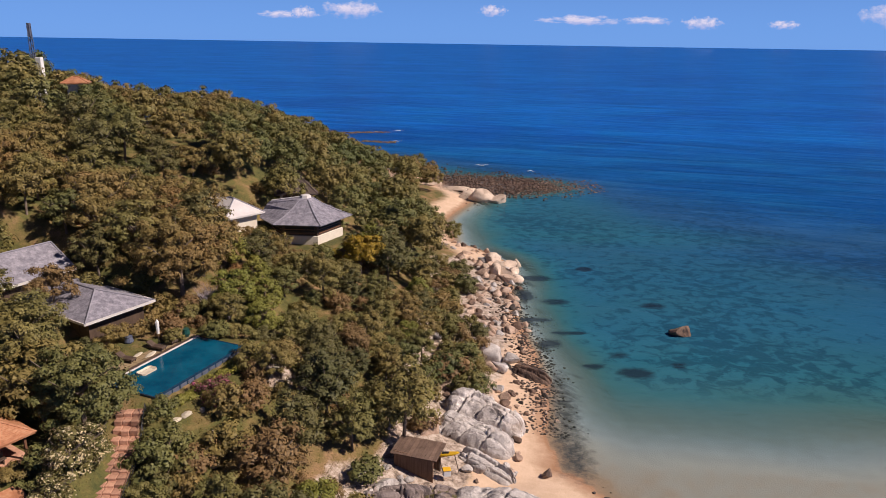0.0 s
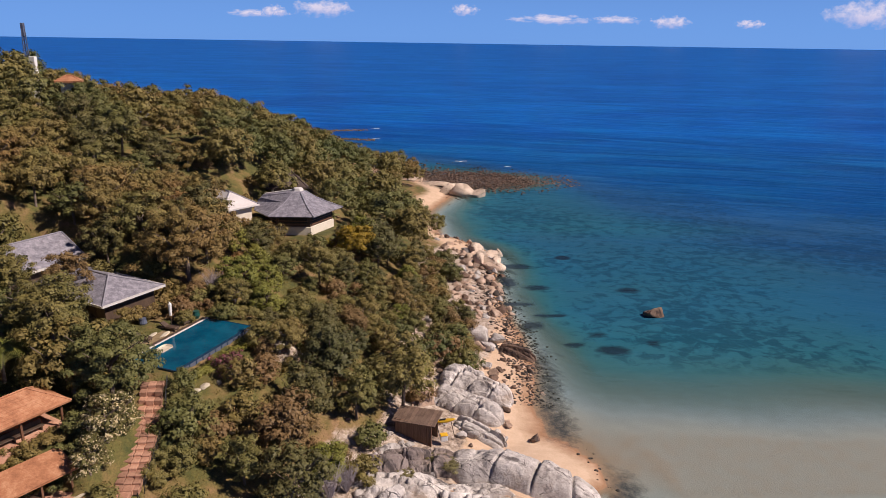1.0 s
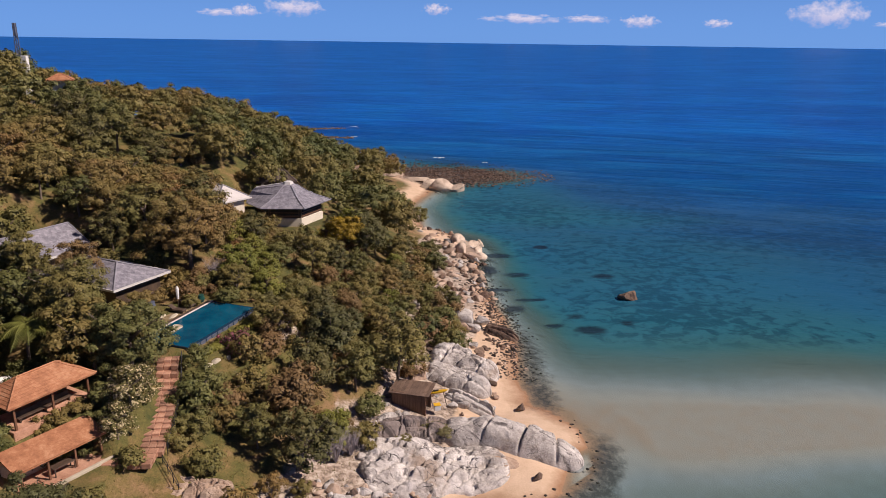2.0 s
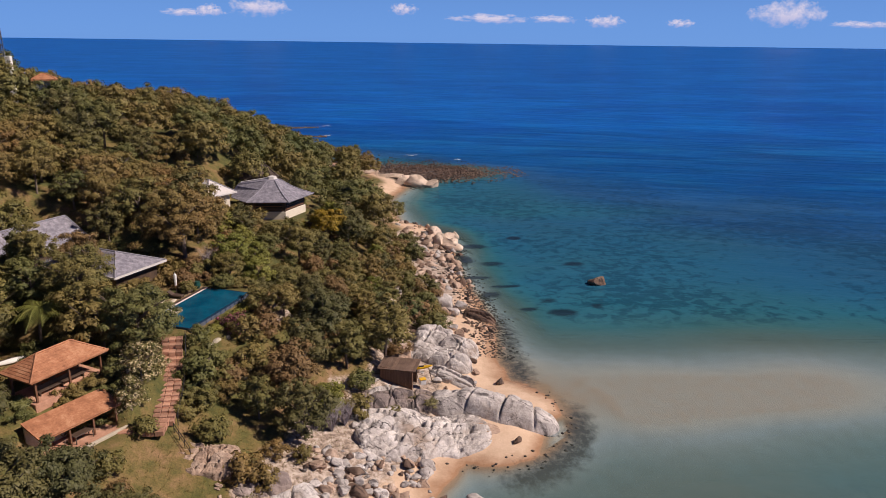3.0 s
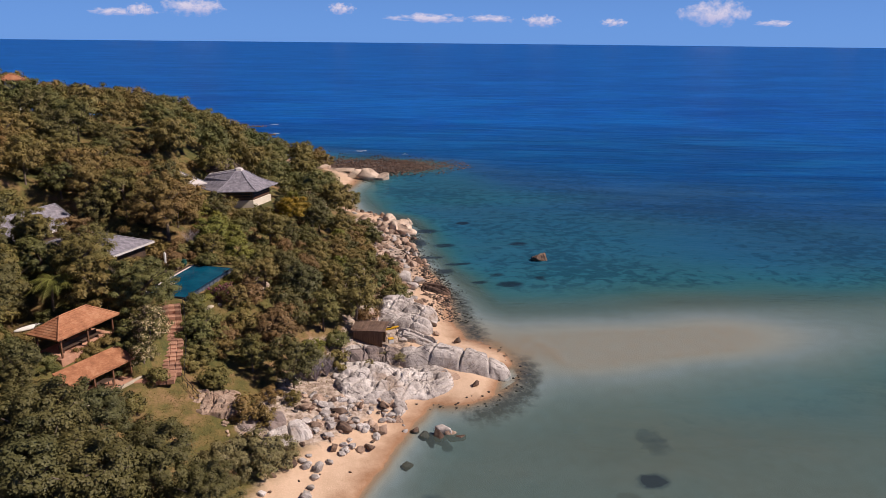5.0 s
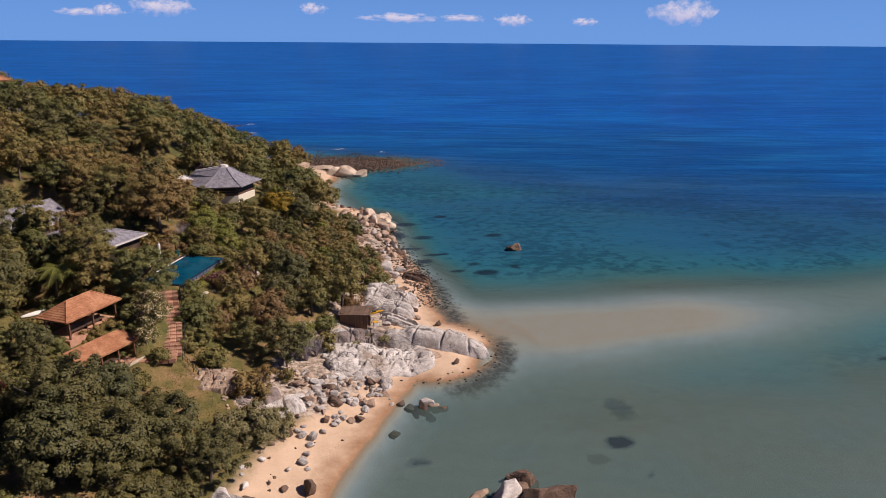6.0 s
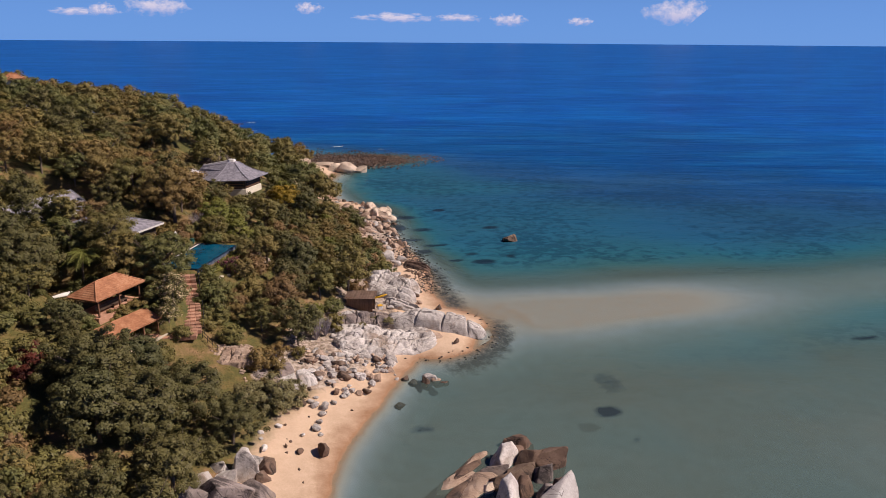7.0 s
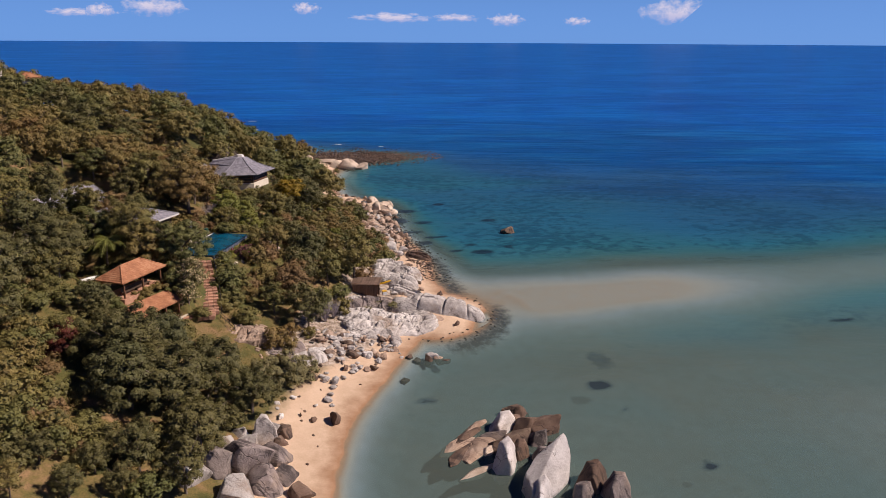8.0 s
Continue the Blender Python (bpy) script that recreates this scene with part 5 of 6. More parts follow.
def roof_courses(bm, a, b, rise, ridge, n=9):
    """Stepped courses of tiles laid over the four slopes of a hipped roof."""
    for i in range(n):
        t0, t1 = i / n, (i + 1.08) / n
        def ring(t, up):
            lx, ly = a + (ridge - a) * t, b * (1 - t)
            return [(-lx, -ly, rise * t + up), (lx, -ly, rise * t + up), (lx, ly, rise * t + up), (-lx, ly, rise * t + up)]
        lo, hi = [bm.verts.new(p) for p in ring(t0, 0.05)], [bm.verts.new(p) for p in ring(min(t1, 1.0), 0.015)]
        base = [bm.verts.new(p) for p in ring(t0, 0.0)]
        for k in range(4):
            j = (k + 1) % 4
            bm.faces.new([lo[k], lo[j], hi[j], hi[k]])
            bm.faces.new([base[k], base[j], lo[j], lo[k]])
    return bm


def tiled_pavilion():
    p = thing("pavilion", "open timber pavilion with a hipped terracotta tile roof", "pavilion", place(-34.8, 42.4, 10.7, 57.8))
    part("floor_slab", boxed(-3.7, 3.7, -1.9, 1.9, -0.6, 0.22, 0.03), PAVING, p, "terracotta paved floor")
    for i in range(3):
        for sy in (-1, 1):
            part("post", boxed(-3.3 + 3.3 * i - 0.09, -3.3 + 3.3 * i + 0.09, sy * 1.65 - 0.09, sy * 1.65 + 0.09, 0.2, 2.62, 0.015), TIMBER_RED, p)
    for sy in (-1, 1):
        part("beam", boxed(-3.6, 3.6, sy * 1.65 - 0.07, sy * 1.65 + 0.07, 2.42, 2.62, 0.01), TIMBER_RED, p)
    for x in (-3.3, 0, 3.3):
        part("tie_beam", boxed(x - 0.06, x + 0.06, -1.7, 1.7, 2.45, 2.6), TIMBER_RED, p)
    up = pose(0, 0, 2.45)
    roof = part("roof", hip_roof(8.0, 4.3, 1.45, 2.3), CLAY, p, "weathered orange clay tiles", up)
    part("tile_course", roof_courses(bmesh.new(), 4.0, 2.15, 1.45, 1.7), CLAY, roof)
    for b in ridge_bars(8.0, 4.3, 1.47, 2.3, 0.1):
        part("ridge_cap", b, CLAY, roof)
    t = thing("bench", "long low dark timber bench under the roof", "bench", place(-34.8, 42.4, 10.92, 57.8))
    part("seat", boxed(-2.6, 2.2, -0.9, -0.35, 0.36, 0.44, 0.01), TIMBER, t)
    for x in (-2.4, -0.2, 2.0):
        part("leg", boxed(x - 0.05, x + 0.05, -0.85, -0.4, 0, 0.36), TIMBER, t)
    part("backrest", boxed(-2.6, 2.2, -0.4, -0.34, 0.44, 0.85, 0.01), TIMBER, t)


def lower_pavilion():
    p = thing("pavilion", "lean-to pavilion with a long sloping terracotta roof", "pavilion", place(-31.9, 37.6, 7.9, 53.5))
    part("floor_slab", boxed(-3.7, 3.9, -2.0, 1.0, -1.2, 0.1, 0.03), PAVING, p, "terracotta paved terrace")
    bm = bmesh.new()
    vs = [bm.verts.new(c) for c in ((-3.75, -1.35, 2.05), (3.75, -1.35, 2.05), (3.75, 1.3, 2.85), (-3.75, 1.3, 2.85), (-3.75, -1.35, 1.93), (3.75, -1.35, 1.93), (3.75, 1.3, 2.7), (-3.75, 1.3, 2.7))]
    for f in ((0, 1, 2, 3), (7, 6, 5, 4), (0, 4, 5, 1), (1, 5, 6, 2), (2, 6, 7, 3), (3, 7, 4, 0)):
        bm.faces.new([vs[i] for i in f])
    roof = part("roof", bm, CLAY, p, "weathered orange clay tiles")
    for i in range(7):
        t = i / 7
        y, z = -1.37 + 2.65 * t, 2.07 + 0.8 * t
        part("tile_course", boxed(-3.78, 3.78, 0, 0.42, 0, 0.05, m=pose(0, y, z, 16.8)), CLAY, roof)
    for x in (-3.2, -1.1, 1.1, 3.3):
        part("post", boxed(x - 0.08, x + 0.08, -1.13, -0.97, 0.1, 2.05, 0.015), TIMBER_RED, p)
    part("back_wall", boxed(-3.7, 3.7, 0.95, 1.15, -0.8, 2.68), PALE_STONE, p, "rubble stone back wall")
    part("retaining_wall", boxed(-3.9, 4.1, -2.3, -2.0, -1.6, 0.2, 0.04), PALE_STONE, p, "low rubble wall")
    t = thing("dining_table", "dark table under the lean-to roof", "table", place(-31.2, 37.2, 8.0, 53.5))
    part("tabletop", boxed(-0.9, 0.9, -0.4, 0.4, 0.7, 0.76, 0.01), TIMBER, t)
    for x in (-0.8, 0.8):
        for y in (-0.33, 0.33):
            part("leg", boxed(x - 0.04, x + 0.04, y - 0.04, y + 0.04, 0, 0.7), TIMBER, t)


def octagon_villa():
    v = thing("villa", "many-sided villa with a flared grey shingle roof and cream base", "villa", place(-22.8, 108.0, 11.0, 0))
    CORNERS = (8, 58, 104, 148, 193, 238, 298)
    def ring(r, z, wing=None, wz=0.0):
        out = [(r * math.cos(radians(a)), r * math.sin(radians(a)), z) for a in CORNERS]
        if wing:
            for i, a in ((3, 168), (4, 177)):
                out[i] = (wing * math.cos(radians(a)), wing * math.sin(radians(a)), wz)
        return out
    def shell(rings, cap):
        bm = bmesh.new()
        rows = [[bm.verts.new(p) for p in rg] for rg in rings]
        for a, b in zip(rows, rows[1:]):
            for i in range(7):
                bm.faces.new([a[i], a[(i + 1) % 7], b[(i + 1) % 7], b[i]])
        if cap:
            bm.faces.new(rows[-1])
        return bm
    part("plinth", shell([ring(5.8, -3.5), ring(5.7, 1.3), ring(5.4, 1.35)], True), PLASTER, v, "cream plastered base")
    wall = part("wall", shell([ring(5.4, 1.3), ring(5.4, 3.75)], False), TIMBER, v, "dark timber walls")
    for i in range(7):
        a, b = Vector(ring(5.46, 0)[i]), Vector(ring(5.46, 0)[(i + 1) % 7])
        mid, d = (a + b) / 2, (b - a)
        ang = math.degrees(math.atan2(d.y, d.x))
        w = part("window", boxed(-d.length * 0.42, d.length * 0.42, -0.05, 0.05, 2.0, 3.1), STEEL, v, "dark window band", pose(mid.x, mid.y, 0, 0, 0, ang))
        for k in range(3):
            part("slat", boxed(-d.length * 0.45, d.length * 0.45, -0.09, 0.09, 1.62 + 0.62 * k, 1.74 + 0.62 * k), TIMBER_RED, w)
    roof = part("roof", shell([ring(7.25, 3.25), ring(7.3, 3.38), ring(5.2, 4.05, 6.9, 4.3), ring(3.3, 4.9, 6.4, 5.0), ring(1.3, 6.2, 5.9, 5.5), ring(0.6, 6.45, 5.7, 5.55)], True), SHINGLE, v, "flared grey shingle roof")
    part("eaves", shell([ring(7.25, 3.25), ring(5.3, 3.6)], False), TIMBER, v)
    part("roof_cap", shell([ring(0.95, 6.3), ring(0.75, 6.75), ring(0.1, 6.9)], True), TRIM, roof, "pale ridge cap")
    prof = [(7.32, 3.40), (5.2, 4.09), (3.3, 4.94), (1.3, 6.24)]
    for i in range(7):
        bm = bmesh.new()
        for (r0, z0), (r1, z1) in zip(prof, prof[1:]):
            if i not in (3, 4):
                tube(bm, ring(r0, z0)[i], ring(r1, z1)[i], 0.1, 0.1, 5)
        if i == 4:
            tube(bm, (-0.6, 0, 6.5), (-5.6, 0.6, 5.62), 0.12, 0.12, 5)
        if i != 3:
            part("hip_cap", bm, TRIM if i == 4 else RIDGE, roof)
        else:
            bm.free()
        p, q = Vector(ring(5.4, 1.3)[i]), Vector(ring(5.4, 3.7)[i])
        part("corner_post", tube(bmesh.new(), p, q, 0.12, 0.12, 6), TIMBER, v)


def hip_house(name, label, x, y, z, turn, length, width, eave, rise, mat, run=None, cap=TRIM, wall=PLASTER):
    h = thing(name, label, "house", place(x, y, z, turn))
    a, b = length / 2 - 0.9, width / 2 - 0.9
    bm = bmesh.new()
    for x0, x1, y0, y1 in ((-a, a, -b, -b + 0.2), (-a, a, b - 0.2, b), (-a, -a + 0.2, -b + 0.2, b - 0.2), (a - 0.2, a, -b + 0.2, b - 0.2)):
        box(bm, x0, x1, y0, y1, -2.5, eave)
    part("wall", bm, wall, h)
    roof = part("roof", hip_roof(length, width, rise, run, 0.2), mat, h, m=pose(0, 0, eave))
    for bar in ridge_bars(length, width, rise + 0.02, run, 0.11):
        part("ridge_cap", bar, RIDGE if cap is TRIM else cap, roof)
    for sx in (-1, 1):
        part("fascia", boxed(sx * length / 2 - 0.06, sx * length / 2 + 0.06, -width / 2, width / 2, -0.2, 0.05), cap, roof)
    for sy in (-1, 1):
        part("fascia", boxed(-length / 2, length / 2, sy * width / 2 - 0.06, sy * width / 2 + 0.06, -0.2, 0.05), cap, roof)
    for k in range(3):
        w = part("window", boxed(-0.7, 0.7, -0.06, 0.06, 0.5, 2.1), TIMBER, h, "dark glazed door", pose(-a * 0.6 + k * a * 0.6, -b - 0.01, 0))
        part("window_frame", boxed(-0.8, 0.8, -0.09, 0.03, 2.1, 2.22), TIMBER_RED, w)
    return h


tiled_pavilion()
lower_pavilion()
octagon_villa()
# walls in dark timber: the shade beneath these eaves is put into their colour
hip_house("pool_house", "pool house under a broad grey shingle roof", -39.3, 69.0, 11.9, -30, 13.0, 8.2, 2.5, 1.65, SHINGLE, 4.1, wall=TIMBER)
hip_house("guest_house", "long house under a grey shingle roof among trees", -49.2, 69.8, 13.3, 61, 14.4, 7.4, 2.9, 2.6, SHINGLE, 0.3, wall=TIMBER)
hip_house("cottage", "cottage with a pale sunlit hipped roof", -34.6, 104.8, 13.4, -40, 10.0, 7.2, 2.4, 2.3, PALE_ROOF, 2.6)
hip_house("thatched_hut", "brown thatched roof half hidden by trees", -27.0, 121.0, gz(-27, 121) - 0.7, 10, 7.4, 6.4, 2.4, 2.6, THATCH, 3.0, cap=THATCH)
hip_house("hill_house", "small far house with an orange tile roof", -67.5, 128.0, 29.0, 20, 4.6, 3.8, 4.3, 1.0, CLAY, cap=CLAY, wall=WHITE)


PLANK = surface("brown_planks", [(0.3, (0.10, 0.06, 0.04)), (0.7, (0.24, 0.16, 0.12))], 1.0, 0.85, 8.0, 0.5, 0.02, vary=0.4)


def beach_hut():
    h = thing("beach_hut", "small reed-walled beach hut with a flat sloping roof", "hut", place(-2.6, 56.9, 2.75, -20))
    for x0, x1, y0, y1, name in ((-2.0, 2.0, -1.05, -0.97, "front_wall"), (-2.0, 2.0, 0.97, 1.05, "back_wall"), (-2.0, -1.92, -0.97, 0.97, "side_wall")):
        w = part(name, boxed(x0, x1, y0, y1, -1.2, 1.75), REED, h)
        if y1 - y0 < 0.2:
            for k in range(20):
                part("slat", boxed(-1.96 + 0.2 * k, -1.83 + 0.2 * k, y0 - 0.04, y0 - 0.003, -1.1, 1.72), REED, w)
    for k in range(11):
        part("roof_plank", boxed(-2.3 + 0.43 * k, -1.9 + 0.43 * k, -1.35, 1.45, 0, 0.09, 0.012), PLANK, h, m=pose(0, 0, 1.8, 7, -2))
    for x in (-1.9, 1.9):
        for y in (-0.95, 0.95):
            part("post", tube(bmesh.new(), (x, y, -1.2), (x, y, 1.85), 0.07, 0.06, 6), TIMBER, h)
    k = thing("kayak", "bright yellow kayak leaning beside the hut", "kayak", pose(0.4, 56.6, 3.1, 0, -14, -15))
    v, f = BALLS[3]
    hull = v * [1.35, 0.34, 0.17]
    hull[:, 2] += 0.10 * (hull[:, 0] / 1.35) ** 2
    part("hull", mesh_of("hull", hull, f, YELLOW, True), None, k, m=pose(0, 0, 1.1))
    part("cockpit", boxed(-0.4, 0.3, -0.18, 0.18, 1.22, 1.29, 0.02), STEEL, k)
    part("rack_leg", tube(bmesh.new(), (-0.8, 0, -0.6), (-0.8, 0, 1.02), 0.04, 0.04, 6), TIMBER, k)
    part("rack_leg", tube(bmesh.new(), (0.8, 0, -0.9), (0.8, 0, 1.02), 0.04, 0.04, 6), TIMBER, k)
    b = thing("storage_box", "white and yellow plastic box beside the hut", "box", place(0.2, 55.9, 2.4, 10))
    part("body", boxed(-0.35, 0.35, -0.3, 0.3, 0, 0.6, 0.03), WHITE, b)
    part("lid", boxed(-0.38, 0.38, -0.33, 0.33, 0.6, 0.68, 0.02), YELLOW, b, "yellow lid")


beach_hut()


# ---- pool and its terrace ----
def pool_water_material():
    m, n, l, p = material("pool_water")
    p.inputs["Base Color"].default_value = (0.004, 0.11, 0.17, 1)
    p.inputs["Roughness"].default_value = 0.08
    p.inputs["IOR"].default_value = 1.33
    p.inputs["Specular IOR Level"].default_value = 0.3
    c = ramp(n, l, noise_node(n, l, 0.35, 5, 0.6), [(0.35, (0.001, 0.053, 0.108)), (0.65, (0.003, 0.099, 0.170))])
    l.new(c, p.inputs["Base Color"])
    bump(n, l, p, noise_node(n, l, 3.0, 3, 0.5), 0.2, 0.05)
    return m


POOL_WATER = pool_water_material()
POOL = place(-25.85, 59.75, 11.55, 67.3)  # long side along x, sea side at -y


def pool():
    w, h = 6.0, 3.03
    p = thing("swimming_pool", "blue-tiled infinity pool with a sea-side overflow edge", "pool", POOL)
    part("basin", boxed(-w, w, -h, h, -1.8, -0.06), POOL_TILE, p, "dark blue tiled basin")
    part("pool_water", boxed(-w + 0.12, w - 0.12, -h + 0.12, h - 0.3, -0.05, 0.0), POOL_WATER, p, "deep turquoise water")
    part("coping", boxed(-w, w, h - 0.28, h - 0.08, -0.05, 0.07, 0.02), TRIM, p, "pale stone coping")
    part("deck_edge", boxed(-w, w, h - 0.07, h + 0.42, -0.2, 0.03, 0.02), TIMBER, p, "dark timber edge")
    part("overflow_edge", boxed(-w, w, -h, -h + 0.14, -0.1, 0.015), POOL_TILE, p)
    for x in (-w + 0.06, w - 0.06):
        part("overflow_edge", boxed(x - 0.07, x + 0.07, -h + 0.14, h - 0.3, -0.1, 0.015), POOL_TILE, p)
    part("gutter", boxed(-w - 0.6, w + 0.4, -h - 0.3, -h, -1.8, -0.72), POOL_TILE, p, "dark tiled overflow channel")
    part("gutter", boxed(-w - 0.75, -w, -h, h, -1.8, -0.7), POOL_TILE, p)
    for k in range(12):
        part("overflow_panel", boxed(-w + 0.5 + 0.96 * k - 0.4, -w + 0.5 + 0.96 * k + 0.4, -h - 0.04, -h - 0.003, -0.72, -0.16), BLUE_GREY, p)
    part("pool_step", boxed(-3.4, -1.6, 0.9, 2.0, -0.04, 0.012, 0.2), PALE_STONE, p, "pale shallow ledge under the surface")


pool()
w = thing("retaining_wall", "stepped stone retaining wall beneath the pool", "wall", POOL, kind="structure")
part("wall_face", boxed(-6.8, 6.6, -4.3, -3.95, -3.2, -1.3, 0.05), PALE_STONE, w)
d = thing("pool_deck", "sun-bleached stone pool deck", "terrace", POOL, kind="structure")
bm = bmesh.new()
for i in range(14):
    for j in range(4):
        if (i * 7 + j * 3) % 11 != 0:
            box(bm, -5.8 + 0.86 * i, -5.8 + 0.86 * i + 0.83, 3.2 + 0.86 * j, 3.2 + 0.86 * j + 0.83, -0.3, -0.02, 0.012)
part("paving", bm, surface("buff_paving", [(0.3, (0.22, 0.16, 0.085)), (0.7, (0.34, 0.25, 0.14))], 0.6, 0.85), d)


def on_pool(x, y, z, turn=0):
    return POOL @ pose(x, y, z, 0, 0, turn)


def lounger(x, y, turn, cushion, label):
    o = thing("sun_lounger", label, "lounger", on_pool(x, y, -0.02, turn), "loungers by the pool")
    part("frame", boxed(-1.0, 1.0, -0.38, 0.38, 0.24, 0.32, 0.02), TIMBER, o)
    for sx in (-0.85, 0.85):
        for sy in (-0.3, 0.3):
            part("leg", boxed(sx - 0.04, sx + 0.04, sy - 0.04, sy + 0.04, 0, 0.24), TIMBER, o)
    part("mattress", boxed(-0.98, 0.3, -0.35, 0.35, 0.32, 0.42, 0.03), cushion, o)
    part("backrest", boxed(0, 0.75, -0.35, 0.35, 0, 0.1, 0.03), cushion, o, m=pose(0.3, 0, 0.33, 0, -32))


lounger(1.7, 4.4, 95, TIMBER, "dark wooden sun lounger beside the pool")
lounger(3.6, 4.5, 80, TIMBER, "dark wooden sun lounger beside the pool")
lounger(-1.6, 5.0, 95, TIMBER, "dark wooden sun lounger at the deck edge")
for x, y, a, s in ((0.3, 3.9, 20, 1.0), (-0.3, 5.0, 15, 0.85), (-1.0, 6.1, 10, 0.8), (0.2, 6.9, 30, 1.0), (4.9, 5.6, 0, 0.9), (-6.8, 5.4, 20, 0.6), (-7.8, 5.0, 30, 0.7)):
    ob = new("paving_slab", ROCKS[GRANITE][1].copy())
    ob.data.materials[0] = PALE_STONE
    ob.matrix_basis = on_pool(x, y, 0.02, a) @ Matrix.Diagonal((1.1 * s, 0.5 * s, 0.1, 1))
    tagged(ob, "pale cream stone slab set into the lawn", "paving slab", "deck slabs")


def umbrella(x, y):
    o = thing("umbrella", "closed cream umbrella on a pole", "umbrella", on_pool(x, y, 0))
    part("pole", tube(bmesh.new(), (0, 0, 0), (0, 0, 2.7), 0.03, 0.03, 6), TIMBER, o)
    bm = tube(bmesh.new(), (0, 0, 1.2), (0, 0, 2.5), 0.14, 0.2, 8)
    tube(bm, (0, 0, 2.5), (0, 0, 2.8), 0.2, 0.02, 8)
    part("canopy", bm, WHITE, o, "furled cream cloth")
    part("base_plate", tube(bmesh.new(), (0, 0, -0.1), (0, 0, 0.07), 0.28, 0.26, 10), STEEL, o)


umbrella(2.6, 4.9)


def pot(x, y, mat, s, label):
    o = thing("plant_pot", label, "pot", on_pool(x, y, -0.05))
    bm = tube(bmesh.new(), (0, 0, 0), (0, 0, 0.35 * s), 0.2 * s, 0.36 * s, 12)
    tube(bm, (0, 0, 0.35 * s), (0, 0, 0.7 * s), 0.36 * s, 0.26 * s, 12)
    part("body", bm, mat, o)
    part("rim", tube(bmesh.new(), (0, 0, 0.7 * s), (0, 0, 0.77 * s), 0.3 * s, 0.3 * s, 12), mat, o)


pot(1.3, 7.6, BLUE_GREY, 1.3, "large blue-grey glazed jar by the house")
pot(5.4, 3.9, DARK_GREEN, 1.2, "dark green glazed pot at the pool corner")
pot(-2.2, 7.6, BLUE_GREY, 1.0, "blue-grey glazed jar on the deck")


# ---- steps, rail, stones ----
def stone_steps():
    st = thing("garden_steps", "broad terracotta stone steps down the slope", "steps", kind="structure")
    n = 16
    for i in range(n):
        t = i / (n - 1)
        y = 50.6 - 10.4 * t
        x = -26.6 + 1.3 * t + 0.25 * math.sin(3 * t)
        z = gz(x, y) + 0.28
        for k in range(3):
            a = -1.0 + 0.68 * k
            part("step_stone", boxed(a + 0.01, a + 0.65, -0.42, 0.40, -0.5, 0.0, 0.035), PAVING, st, m=pose(x, y + 0.06 * ((i + k) % 3 - 1), z + 0.02 * ((i * 5 + k * 3) % 4), 0, 0, 4))
    for i in range(5):
        for k in range(3):
            x, y = -28.6 + 0.8 * i, 38.0 + 0.8 * k
            part("paving_stone", boxed(0.01, 0.77, 0.01, 0.77, -0.5, 0.0, 0.03), PAVING, st, m=pose(x, y, gz(-27, 39) + 0.22 + 0.02 * ((i * 3 + k) % 3), 0, 0, 3))
    r = thing("handrail", "dark steel handrail along the steps", "handrail", kind="structure")
    pts = []
    for i in range(8):
        t = i / 7
        pts.append(Vector((-25.3 + 1.3 * t + 0.25 * math.sin(3 * t), 50.8 - 10.4 * t, gz(-25.3 + 1.3 * t, 50.8 - 10.4 * t) + 0.1)))
        part("rail_post", tube(bmesh.new(), pts[-1] - Vector((0, 0, 0.5)), pts[-1] + Vector((0, 0, 0.95)), 0.035, 0.035, 6), STEEL, r)
    for a, b in zip(pts, pts[1:]):
        for h in (0.5, 0.95):
            part("rail", tube(bmesh.new(), a + Vector((0, 0, h)), b + Vector((0, 0, h)), 0.03, 0.03, 5), STEEL, r)


stone_steps()
rr = random.Random(12)
for x, y in [(-22.9, 51.2), (-22.3, 52.2), (-21.4, 53.2), (-22.8, 49.9), (-22.2, 48.6), (-23.2, 47.8), (-21.6, 49.4), (-20.6, 54.4), (-19.9, 55.2), (-20.7, 48.0), (-19.4, 49.2), (-18.9, 57.4), (-18.0, 58.9), (-18.3, 47.2), (-17.4, 60.8), (-17.0, 62.2), (-21.0, 46.0), (-19.8, 51.0)]:
    s = rr.uniform(0.45, 0.75)
    ob = boulder(GRANITE, x, y, s, s * 0.8, s * 0.7, rr.uniform(0, 360), 0, 0.3, "pale cream stone on the garden slope", group="garden stones", name="garden_stone")
    ob.data = ob.data.copy()
    ob.data.materials[0] = PALE_STONE
for k in range(16):
    x, y = -20.5 + 0.55 * k * 0.4 + rr.uniform(-0.4, 0.4), 37.5 - 0.55 * k + rr.uniform(-0.4, 0.4)
    s = rr.uniform(0.25, 0.5)
    boulder(PINK_ROCK, x, y, s, s * 0.8, s * 0.7, rr.uniform(0, 360), 0, 0.3, "rough stone edging the grass", group="edging stones", name="edging_stone")


def terrace_wall():
    w = thing("terrace_wall", "low earth-coloured stone wall round the pavilion lawn", "wall", kind="structure")
    line = [(-43.0, 43.6), (-39.4, 41.4), (-35.9, 39.2), (-34.0, 40.6), (-31.6, 43.2), (-29.4, 45.6)]
    for (x0, y0), (x1, y1) in zip(line, line[1:]):
        long, turn = math.hypot(x1 - x0, y1 - y0), math.degrees(math.atan2(y1 - y0, x1 - x0))
        part("wall_face", boxed(0.0, long, -0.16, 0.16, -1.6, 0.0, 0.02), PALE_STONE, w, m=pose(x0, y0, 10.72, 0, 0, turn))
        part("cap", boxed(-0.02, long + 0.02, -0.2, 0.2, 0.0, 0.07, 0.015), PAVING, w, m=pose(x0, y0, 10.72, 0, 0, turn))


